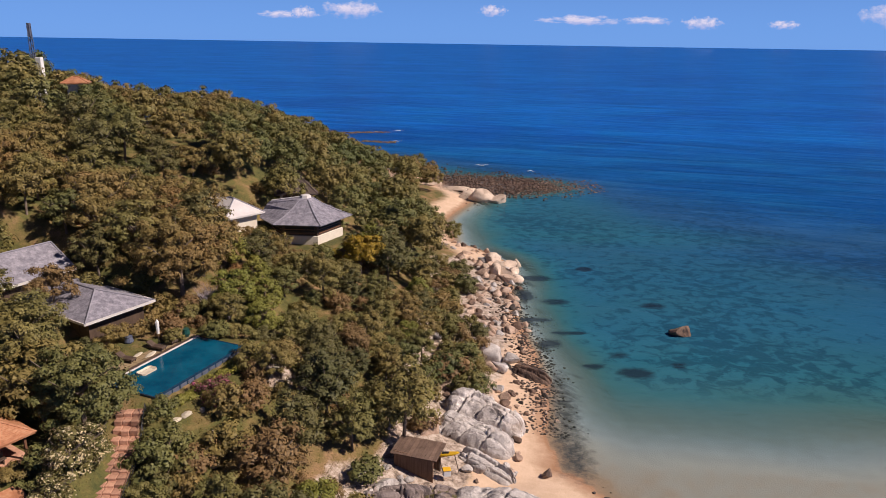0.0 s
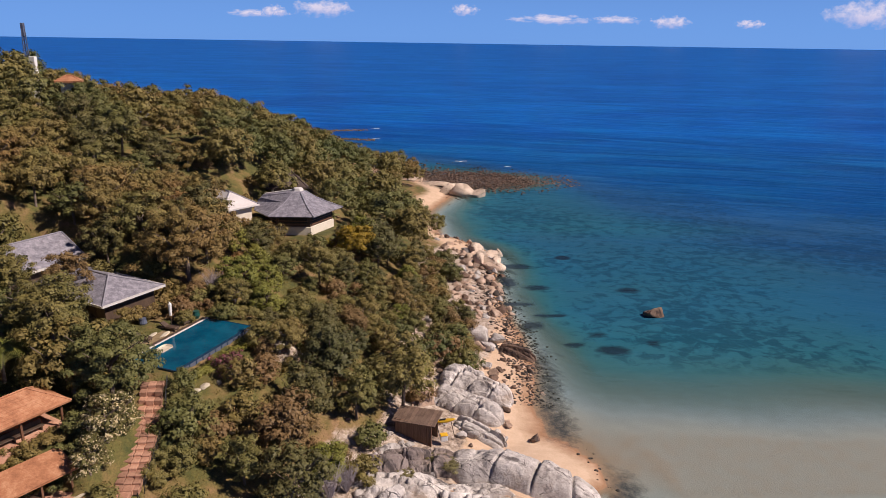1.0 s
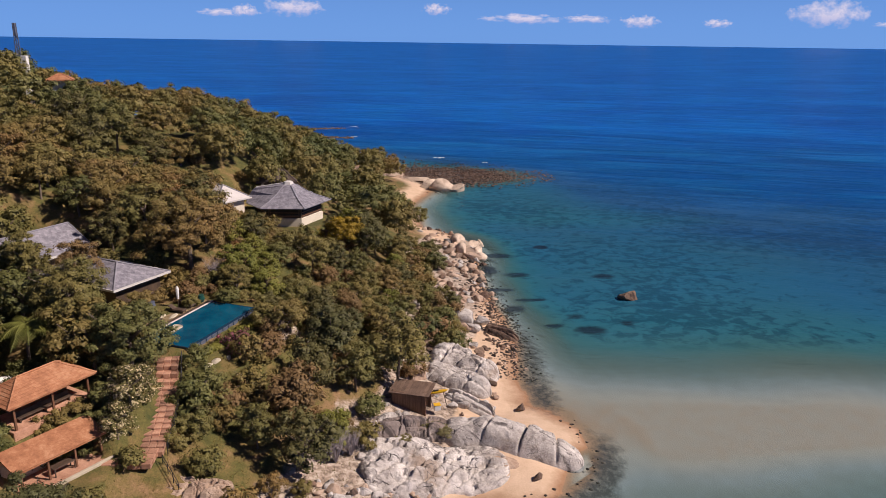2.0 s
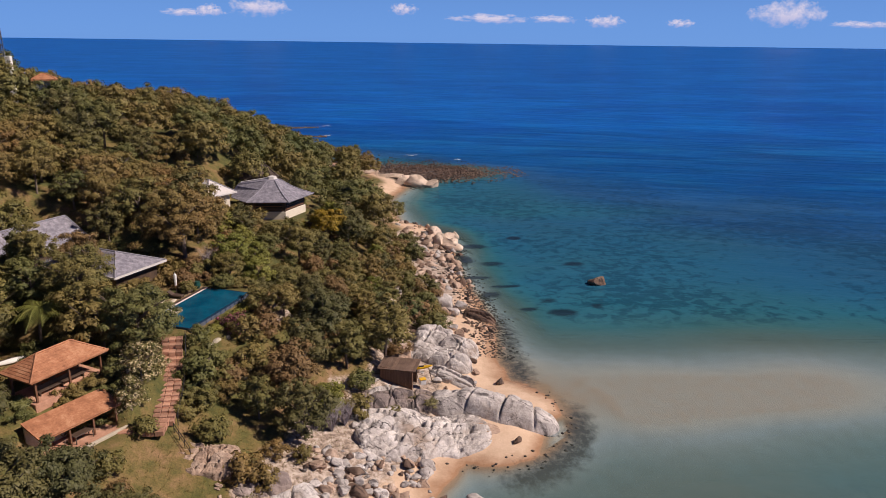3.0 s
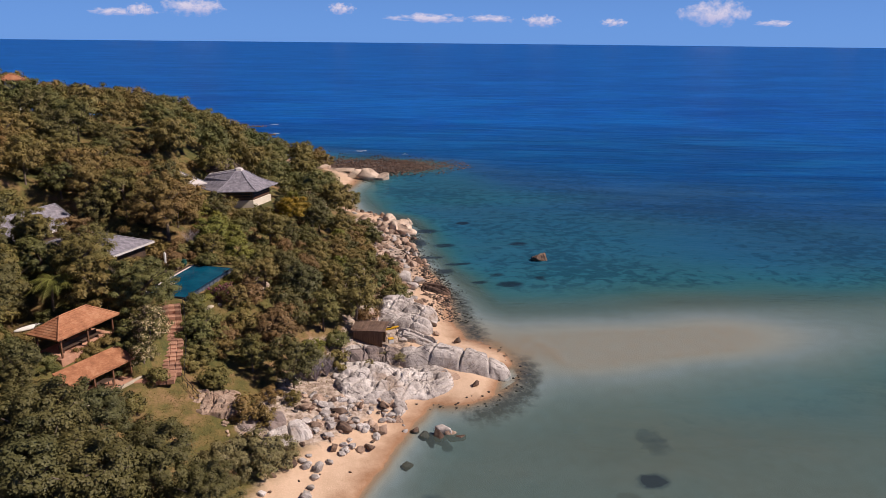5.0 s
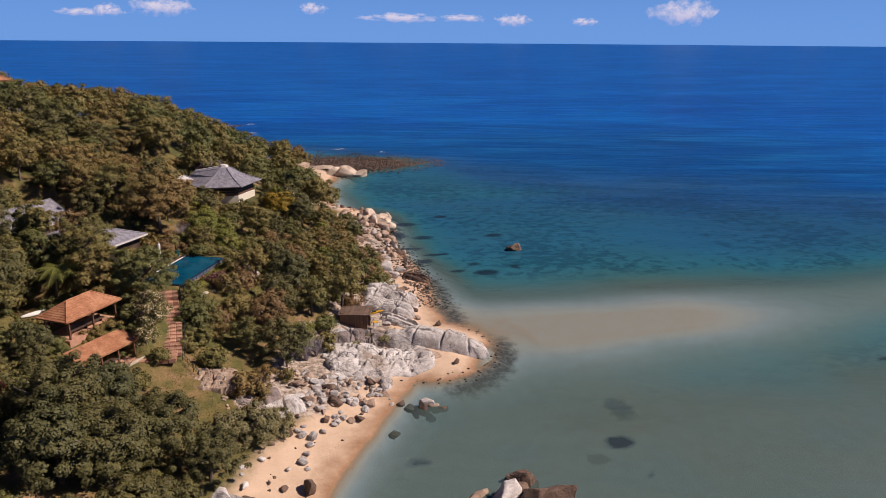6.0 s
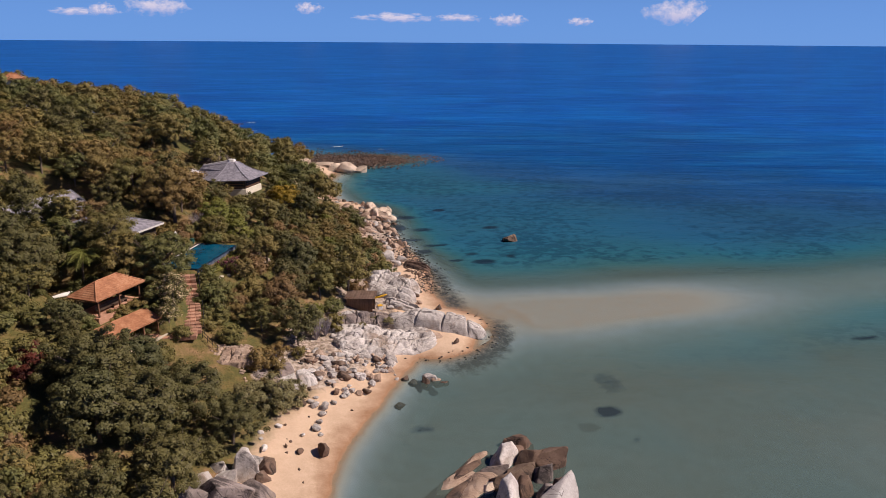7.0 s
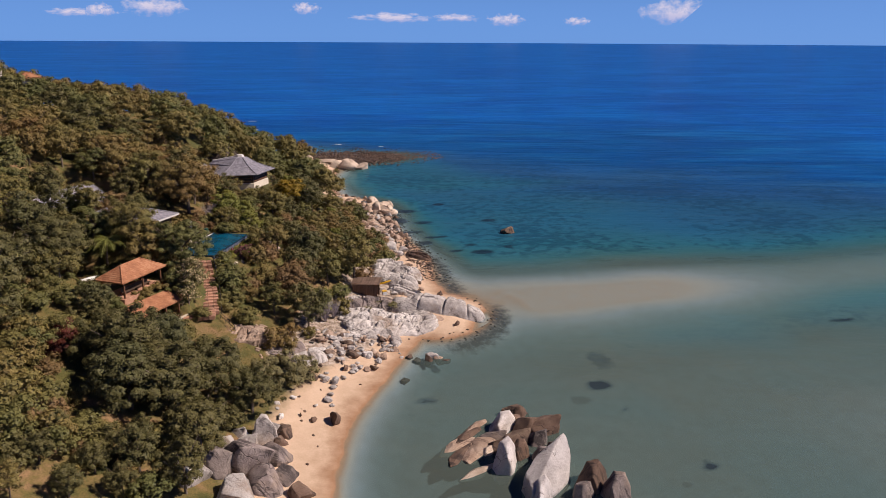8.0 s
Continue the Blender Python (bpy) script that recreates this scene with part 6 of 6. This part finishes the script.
def canoe():
    c = thing("canoe", "white upturned canoe lying on the grass beside the pavilion", "canoe", pose(-40.9, 47.6, gz(-40.9, 47.6) + 0.2, 0, 0, 35))
    v, f = BALLS[3]
    hull = v * [1.9, 0.42, 0.34]
    hull[:, 2] = np.maximum(hull[:, 2], -0.08)
    part("hull", mesh_of("hull", hull, f, WHITE, True), None, c)
    part("keel", boxed(-1.5, 1.5, -0.03, 0.03, 0.24, 0.36, 0.01), TIMBER, c)


def slope_rail():
    r = thing("handrail", "dark steel handrail down the rocky bank", "handrail", kind="structure")
    pts = []
    for k in range(4):
        x, y = -24.1 + 0.62 * k, 39.4 - 0.75 * k
        pts.append(Vector((x, y, gz(x, y))))
        part("rail_post", tube(bmesh.new(), pts[-1] - Vector((0, 0, 0.5)), pts[-1] + Vector((0, 0, 0.95)), 0.035, 0.035, 6), STEEL, r)
    for a, b in zip(pts, pts[1:]):
        for h in (0.5, 0.95):
            part("rail", tube(bmesh.new(), a + Vector((0, 0, h)), b + Vector((0, 0, h)), 0.03, 0.03, 5), STEEL, r)


terrace_wall()
canoe()
slope_rail()


# ---- planting that stands out ----
def palm(x, y, s):
    o = thing("palm", "coconut palm with arching yellow-green fronds", "palm", pose(x, y, gz(x, y)))
    bm = bmesh.new()
    top = Vector((0.5, -0.2, 5.2 * s))
    tube(bm, (0, 0, -0.5), top * 0.5 - Vector((0.1, 0, 0)), 0.2, 0.15, 8)
    tube(bm, top * 0.5 - Vector((0.1, 0, 0)), top, 0.15, 0.11, 8)
    part("trunk", bm, BARK, o)
    for i in range(17):
        a = i * 2.39996
        rise = 0.9 - 1.25 * (i / 17)
        bm = bmesh.new()
        last, n = top, 9
        for k in range(n):
            t = (k + 1) / n
            p = top + Vector((math.cos(a) * 2.9 * s * t, math.sin(a) * 2.9 * s * t, s * (1.6 * rise * t - 1.9 * t * t + 0.5 * t)))
            tube(bm, last, p, 0.03, 0.02, 4)
            d = (p - last).normalized()
            side = d.cross(Vector((0, 0, 1))).normalized()
            long = 0.75 * s * math.sin(math.pi * (0.12 + 0.86 * t)) + 0.1
            for sg in (-1, 1):
                for off in (0.0, 0.5):
                    q = last.lerp(p, off)
                    e = q + side * sg * long + d * long * 0.5 - Vector((0, 0, long * 0.45))
                    bm.faces.new([bm.verts.new(q - d * 0.06), bm.verts.new(q + d * 0.06), bm.verts.new(e)])
            last = p
        part("frond", bm, LEAF_PALM, o)


palm(-39.2, 49.6, 0.98)
FLOWERING = tree_kind(91, 1.9, 3.4, LEAF_WHITE, 34, 70, 0.115, 0.1, 0.1, 9)
for x, y, s in ((-27.6, 42.8, 1.1), (-27.9, 40.2, 0.85), (-27.3, 45.4, 0.85)):
    stand(FLOWERING, x, y, s, x, "frangipani covered in white blossom beside the steps", "frangipani", "flowering tree", "frangipanis")
PINK = tree_kind(93, 1.6, 2.4, LEAF_PINK, 18, 80, 0.12, 0.06, 0.05, 6)
for x, y, s in ((-21.6, 55.4, 0.7), (-20.6, 54.4, 0.6), (-20.8, 56.8, 0.6)):
    stand(PINK, x, y, s, y, "pink bougainvillea shrub below the pool", "bougainvillea", "shrub", "bougainvilleas")
RED = tree_kind(95, 1.5, 2.6, LEAF_RED, 16, 80, 0.15, 0.06, 0.05, 5)
for x, y, s in ((-39.8, 28.8, 0.9), (-39.6, 27.2, 0.95), (-39.9, 25.8, 0.8)):
    stand(RED, x, y, s, y, "red-leaved shrub in the shade of the trees", "red_shrub", "shrub")


GREY_BUSH = tree_kind(97, 1.7, 2.2, LEAF_GREY, 40, 110, 0.09, 0.06, 0.02, 7)
for x, y, s in ((-19.4, 28.6, 1.5), (-16.8, 29.6, 1.75), (-14.4, 30.6, 1.25)):
    stand(GREY_BUSH, x, y, s, y, "low spreading grey-green bush at the edge of the sand", "bush", "bush", "grey bushes", sink=0.3)
for x, y, s in ((-39.6, 13.4, 1.3), (-37.4, 12.2, 1.2), (-41.4, 15.6, 1.4), (-35.2, 12.8, 1.0), (-33.2, 13.6, 0.9), (-40.6, 18.6, 1.0), (-43.0, 20.0, 1.3), (-42.6, 15.0, 1.3), (-44.6, 17.6, 1.4), (-36.6, 10.6, 1.1), (-40.4, 10.8, 1.3), (-43.8, 12.2, 1.4), (-33.6, 10.4, 1.0), (-42.4, 24.0, 1.1), (-43.0, 27.6, 1.2), (-42.4, 36.0, 1.0), (-44.6, 38.4, 1.2), (-45.6, 32.6, 1.1)):
    stand(SHRUBS[4], x, y, s, y, "leafy green shrub beside the shaded hollow", "shrub", "shrub", "hollow shrubs")


for x, y, s, z in ((0.4, 51.9, 0.75, 2.55), (-0.9, 52.6, 0.6, 2.7), (-3.6, 49.6, 0.5, 3.0)):
    ob = stand(GREY_BUSH, x, y, s, y, "flat mat of dry brown-green growth on the granite", "ground_cover", "ground cover", "rock plants", z=z - 0.5)
    ob.scale.z = s * 0.42


for k, x, y, s in ((4, -19.4, 61.2, 1.1), (3, -18.4, 59.8, 0.9), (1, -22.9, 48.7, 1.25), (0, -21.2, 48.0, 1.2), (4, -24.0, 51.2, 0.8), (1, -19.4, 54.0, 1.2), (3, -17.8, 55.8, 1.2), (0, -20.6, 45.8, 1.0), (4, -18.6, 50.6, 1.3), (1, -22.2, 43.8, 0.8), (0, -26.3, 38.6, 0.9), (1, -27.8, 33.2, 0.9), (3, -26.6, 31.2, 0.8), (4, -17.4, 48.0, 1.0)):
    stand(SHRUBS[k], x, y, s, y, SHRUB_LABELS[k], "shrub", "shrub", "garden shrubs")


def bare_shrub(x, y, s):
    o = thing("bare_shrub", "leafless grey-violet shrub of fine twigs", "shrub", pose(x, y, gz(x, y)))
    rng = random.Random(int(abs(x * 10)))
    bm = bmesh.new()
    for i in range(60):
        a, u = rng.uniform(0, 6.28), rng.uniform(0.25, 1.0)
        m = Vector((math.cos(a) * u * 0.6, math.sin(a) * u * 0.6, rng.uniform(0.7, 1.3))) * s
        tube(bm, (0, 0, 0), m, 0.03, 0.018, 4)
        for _ in range(3):
            tube(bm, m, m + Vector((rng.uniform(-0.6, 0.6), rng.uniform(-0.6, 0.6), rng.uniform(0.3, 1.1))) * s, 0.016, 0.006, 3)
    part("twig_mass", bm, TWIG_GREY, o)


for x, y, s in ((-10.1, 45.4, 1.6), (-8.8, 46.6, 1.3), (-27.0, 72.6, 1.5), (-24.4, 71.6, 1.3)):
    bare_shrub(x, y, s)


# ---- mast on the hill, far clouds ----
def mast():
    x, y = -74.0, 127.0
    z = 36.0
    o = thing("mast", "slim blue-grey radio mast with white cabin", "mast", pose(x, y, z))
    for a in range(3):
        part("leg", tube(bmesh.new(), (0.7 * math.cos(a * 2.09), 0.7 * math.sin(a * 2.09), -10), (0.3 * math.cos(a * 2.09), 0.3 * math.sin(a * 2.09), 7.2), 0.1, 0.08, 5), BLUE_GREY, o)
    for k in range(8):
        bm = bmesh.new()
        r = 0.62 - 0.03 * k
        for a in range(3):
            tube(bm, (r * math.cos(a * 2.09), r * math.sin(a * 2.09), -4 + 1.35 * k), (r * math.cos(a * 2.09 + 2.09), r * math.sin(a * 2.09 + 2.09), -2.8 + 1.35 * k), 0.06, 0.06, 4)
        part("brace", bm, BLUE_GREY, o)
    part("cabin", boxed(0.5, 1.5, -0.5, 0.5, -8, 1.6, 0.05), WHITE, o, "white equipment cabin")
    part("antenna", boxed(-0.3, 0.3, -0.3, 0.3, 5.0, 7.4, 0.1), BLUE_GREY, o)


mast()


def cloud_material():
    """A far cloud: soft, ragged and white, thinning out to nothing."""
    m, n, l, p = material("cloud")
    co = n.new("ShaderNodeTexCoord").outputs["Generated"]
    info = n.new("ShaderNodeObjectInfo")
    off = n.new("ShaderNodeCombineXYZ")
    l.new(calc(n, l, "MULTIPLY", info.outputs["Random"], 50.0), off.inputs[0])
    l.new(calc(n, l, "MULTIPLY", info.outputs["Random"], 20.0), off.inputs[2])
    add = n.new("ShaderNodeVectorMath")
    add.operation = "ADD"
    l.new(co, add.inputs[0])
    l.new(off.outputs[0], add.inputs[1])
    puff = noise_node(n, l, 3.4, 6, 0.6, coord=add.outputs[0], stretch=(2.2, 1, 1))
    sep = n.new("ShaderNodeSeparateXYZ")
    l.new(co, sep.inputs[0])
    def off_centre(s, c, k):
        d = calc(n, l, "MULTIPLY", calc(n, l, "SUBTRACT", s, c), k)
        return calc(n, l, "MULTIPLY", d, d)
    r = calc(n, l, "ADD", off_centre(sep.outputs[0], 0.5, 2.0), off_centre(sep.outputs[2], 0.45, 2.0))
    body = calc(n, l, "SUBTRACT", calc(n, l, "ADD", calc(n, l, "MULTIPLY", puff, 1.7), 0.02), calc(n, l, "MULTIPLY", r, 0.62))
    fade = ramp(n, l, body, [(0.40, (0, 0, 0)), (0.95, (0.9, 0.9, 0.9))])
    # the sheet glows; its shaded lilac base and lit top are painted in
    glow = n.new("ShaderNodeEmission")
    l.new(ramp(n, l, sep.outputs[2], [(0.1, (0.45, 0.5, 0.78)), (0.5, (0.78, 0.74, 0.86))]), glow.inputs[0])
    glow.inputs[1].default_value = 0.9
    clear = n.new("ShaderNodeBsdfTransparent")
    mixer = n.new("ShaderNodeMixShader")
    l.new(fade, mixer.inputs[0])
    l.new(clear.outputs[0], mixer.inputs[1])
    l.new(glow.outputs[0], mixer.inputs[2])
    l.new(mixer.outputs[0], n["Material Output"].inputs[0])
    return m


CLOUD = cloud_material()
for x, z, w, h in ((-624, 205, 440, 130), (252, 204, 210, 80), (806, 156, 600, 75), (1220, 161, 380, 60), (1563, 152, 300, 90), (2062, 147, 240, 60), (2801, 225, 620, 200), (3375, 160, 620, 55), (3849, 192, 330, 130), (-1014, 165, 460, 60), (-918, 182, 170, 85)):
    me = mesh_of("cloud", [(-w / 2, 0, -h / 2), (w / 2, 0, -h / 2), (w / 2, 0, h / 2), (-w / 2, 0, h / 2)], [(0, 1, 2, 3)], CLOUD)
    ob = new("cloud", me)
    ob.matrix_basis = Matrix.Translation((x, 4650, z))
    ob.visible_shadow = False
    tagged(ob, "small white fair-weather cloud over the horizon", "backdrop", "horizon clouds", "structure")


# ---- grass and undergrowth ----
def tufts(n, size, height, inside, seed):
    """Blades of grass in tufts, many thousand, as one body."""
    rng = np.random.default_rng(seed)
    xs, ys = [], []
    while len(xs) < n:
        x, y = rng.uniform(-50, -4), rng.uniform(22, 100)
        if inside(x, y):
            xs.append(x)
            ys.append(y)
    x, y = np.array(xs), np.array(ys)
    z = ground_z(x, y)
    base = np.repeat(np.stack([x, y, z - 0.03], 1), 5, 0)
    k = len(base)
    a = rng.uniform(0, 6.28, k)
    out = np.stack([np.cos(a), np.sin(a), np.zeros(k)], 1)
    side = np.stack([-np.sin(a), np.cos(a), np.zeros(k)], 1)
    h = height * rng.uniform(0.5, 1.3, (k, 1))
    w = size * rng.uniform(0.6, 1.3, (k, 1))
    root = base + out * rng.uniform(0, 0.22, (k, 1))
    tip = root + out * h * rng.uniform(0.2, 0.9, (k, 1)) + np.array([0, 0, 1.0]) * h
    verts = np.stack([root - side * w, root + side * w, tip], 1).reshape(-1, 3)
    return verts, np.arange(k * 3).reshape(-1, 3)


def slope_grass(x, y):
    d = float(shore(y)) - x
    if d < 12.5 or x < left_limit(y) + 4 or y > 62 + 40 * (x < -8):
        return False
    local = POOL.inverted() @ Vector((x, y, 11.6))
    if abs(local.x) < 7.0 and -4.2 < local.y < 3.3:
        return False
    if math.hypot(x + 34.8, y - 42.5) < 3.2 or math.hypot(x + 31.2, y - 37) < 3.6 or (abs(x + 25.5) < 1.2 and 38 < y < 50):
        return False
    return True


GRASS = leaf_material("dry_grass", [(0.13, 0.13, 0.024), (0.17, 0.145, 0.03), (0.21, 0.155, 0.045), (0.25, 0.175, 0.055)])
gv, gf = tufts(22000, 0.03, 0.15, slope_grass, 4)
tagged(new("grass", mesh_of("grass", gv, gf, GRASS)), "dry yellow-green grass on the slopes", "grass", kind="stuff")


def hedge(a, b, n, w, h, label, mat=LEAF):
    """A clipped leafy hedge along a line."""
    rng = np.random.default_rng(int(abs(a[0] * 10)))
    o = thing("hedge", label, "hedge", pose(a[0], a[1], gz(*a)))
    t = rng.uniform(0, 1, n)
    dx, dy = b[0] - a[0], b[1] - a[1]
    c = np.stack([dx * t + rng.normal(0, w, n), dy * t + rng.normal(0, w, n), np.zeros(n)], 1)
    c[:, 2] = ground_z(c[:, 0] + a[0], c[:, 1] + a[1]) - gz(*a) + h * rng.uniform(0.3, 1.0, n)
    rad = rng.uniform(0.3, 0.5, n)
    bv, bf = BALLS[1]
    vs = [bv * rng.uniform(0.7, 1.0, (len(bv), 1)) * q * 0.8 + p for p, q in zip(c, rad)]
    fs = [bf + i * len(bv) for i in range(n)]
    lv, lf = leaves(rng, c, rad, 80, 0.1, c.mean(0) - [0, 0, 1])
    part("foliage", mesh_of("foliage", np.concatenate(vs + [lv]), np.concatenate(fs + [lf + n * len(bv)]), mat), None, o)


hedge((-35.6, 36.6), (-28.4, 41.4), 70, 0.5, 0.9, "dense leafy hedge between the two pavilions")
hedge((-28.6, 41.6), (-27.2, 45.6), 30, 0.45, 0.8, "leafy hedge beside the garden steps")
hedge((-24.0, 49.6), (-23.4, 41.0), 46, 0.6, 1.0, "green shrubbery beside the handrail")
hedge((-24.2, 52.0), (-19.3, 63.8), 110, 0.28, 0.25, "low yellow-green bank of plants below the pool edge", LEAF_LIGHT)
hedge((-42.0, 41.9), (-36.4, 38.4), 70, 0.55, 0.5, "leafy bank below the pavilion lawn")
hedge((-34.6, 38.6), (-29.4, 44.6), 80, 0.5, 0.6, "flowering bank between the pavilion lawn and the lower roof")
hedge((-20.6, 66.6), (-26.4, 69.2), 42, 0.6, 0.9, "flowering shrubbery behind the pool")
hedge((-34.4, 62.0), (-30.4, 68.0), 60, 0.35, 1.9, "tall leafy shrubs against the pool house wall")
hedge((-32.6, 61.4), (-36.0, 59.4), 40, 0.5, 0.9, "leafy shrubs in front of the pool house")
hedge((-29.0, 69.6), (-32.0, 73.0), 34, 0.6, 1.1, "tall leafy shrubs behind the pool house")


# ---- broken water at the reef ----
FOAM = surface("white_foam", [(0.4, (0.62, 0.66, 0.68)), (0.6, (0.85, 0.87, 0.88))], 2.0, 0.9)
for x, y, long, turn in ((11.5, 241.0, 2.2, 4), (27.0, 231.0, 1.2, -8), (-22.0, 296.0, 1.6, 5), (-24.0, 330.0, 2.2, 0)):
    rng = np.random.default_rng(int(abs(x * 10)))
    n = 16
    t = np.linspace(-1, 1, n)
    mid = 0.5 * np.sin(t * 4 + x) + rng.normal(0, 0.12, n)
    half = 0.55 * (1 - t * t) * rng.uniform(0.35, 1.2, n) + 0.02
    lower, upper = np.stack([t * long, mid - half, np.full(n, 0.06)], 1), np.stack([t * long, mid + half, np.full(n, 0.10)], 1)
    i = np.arange(n - 1)
    ob = new("foam", mesh_of("foam", np.concatenate([lower, upper]), np.stack([i, i + 1, i + 1 + n, i + n], 1), FOAM))
    ob.matrix_basis = pose(x, y, 0.0, 0, 0, turn)
    tagged(ob, "streak of white foam breaking at the reef", "foam", "reef foam", "stuff")
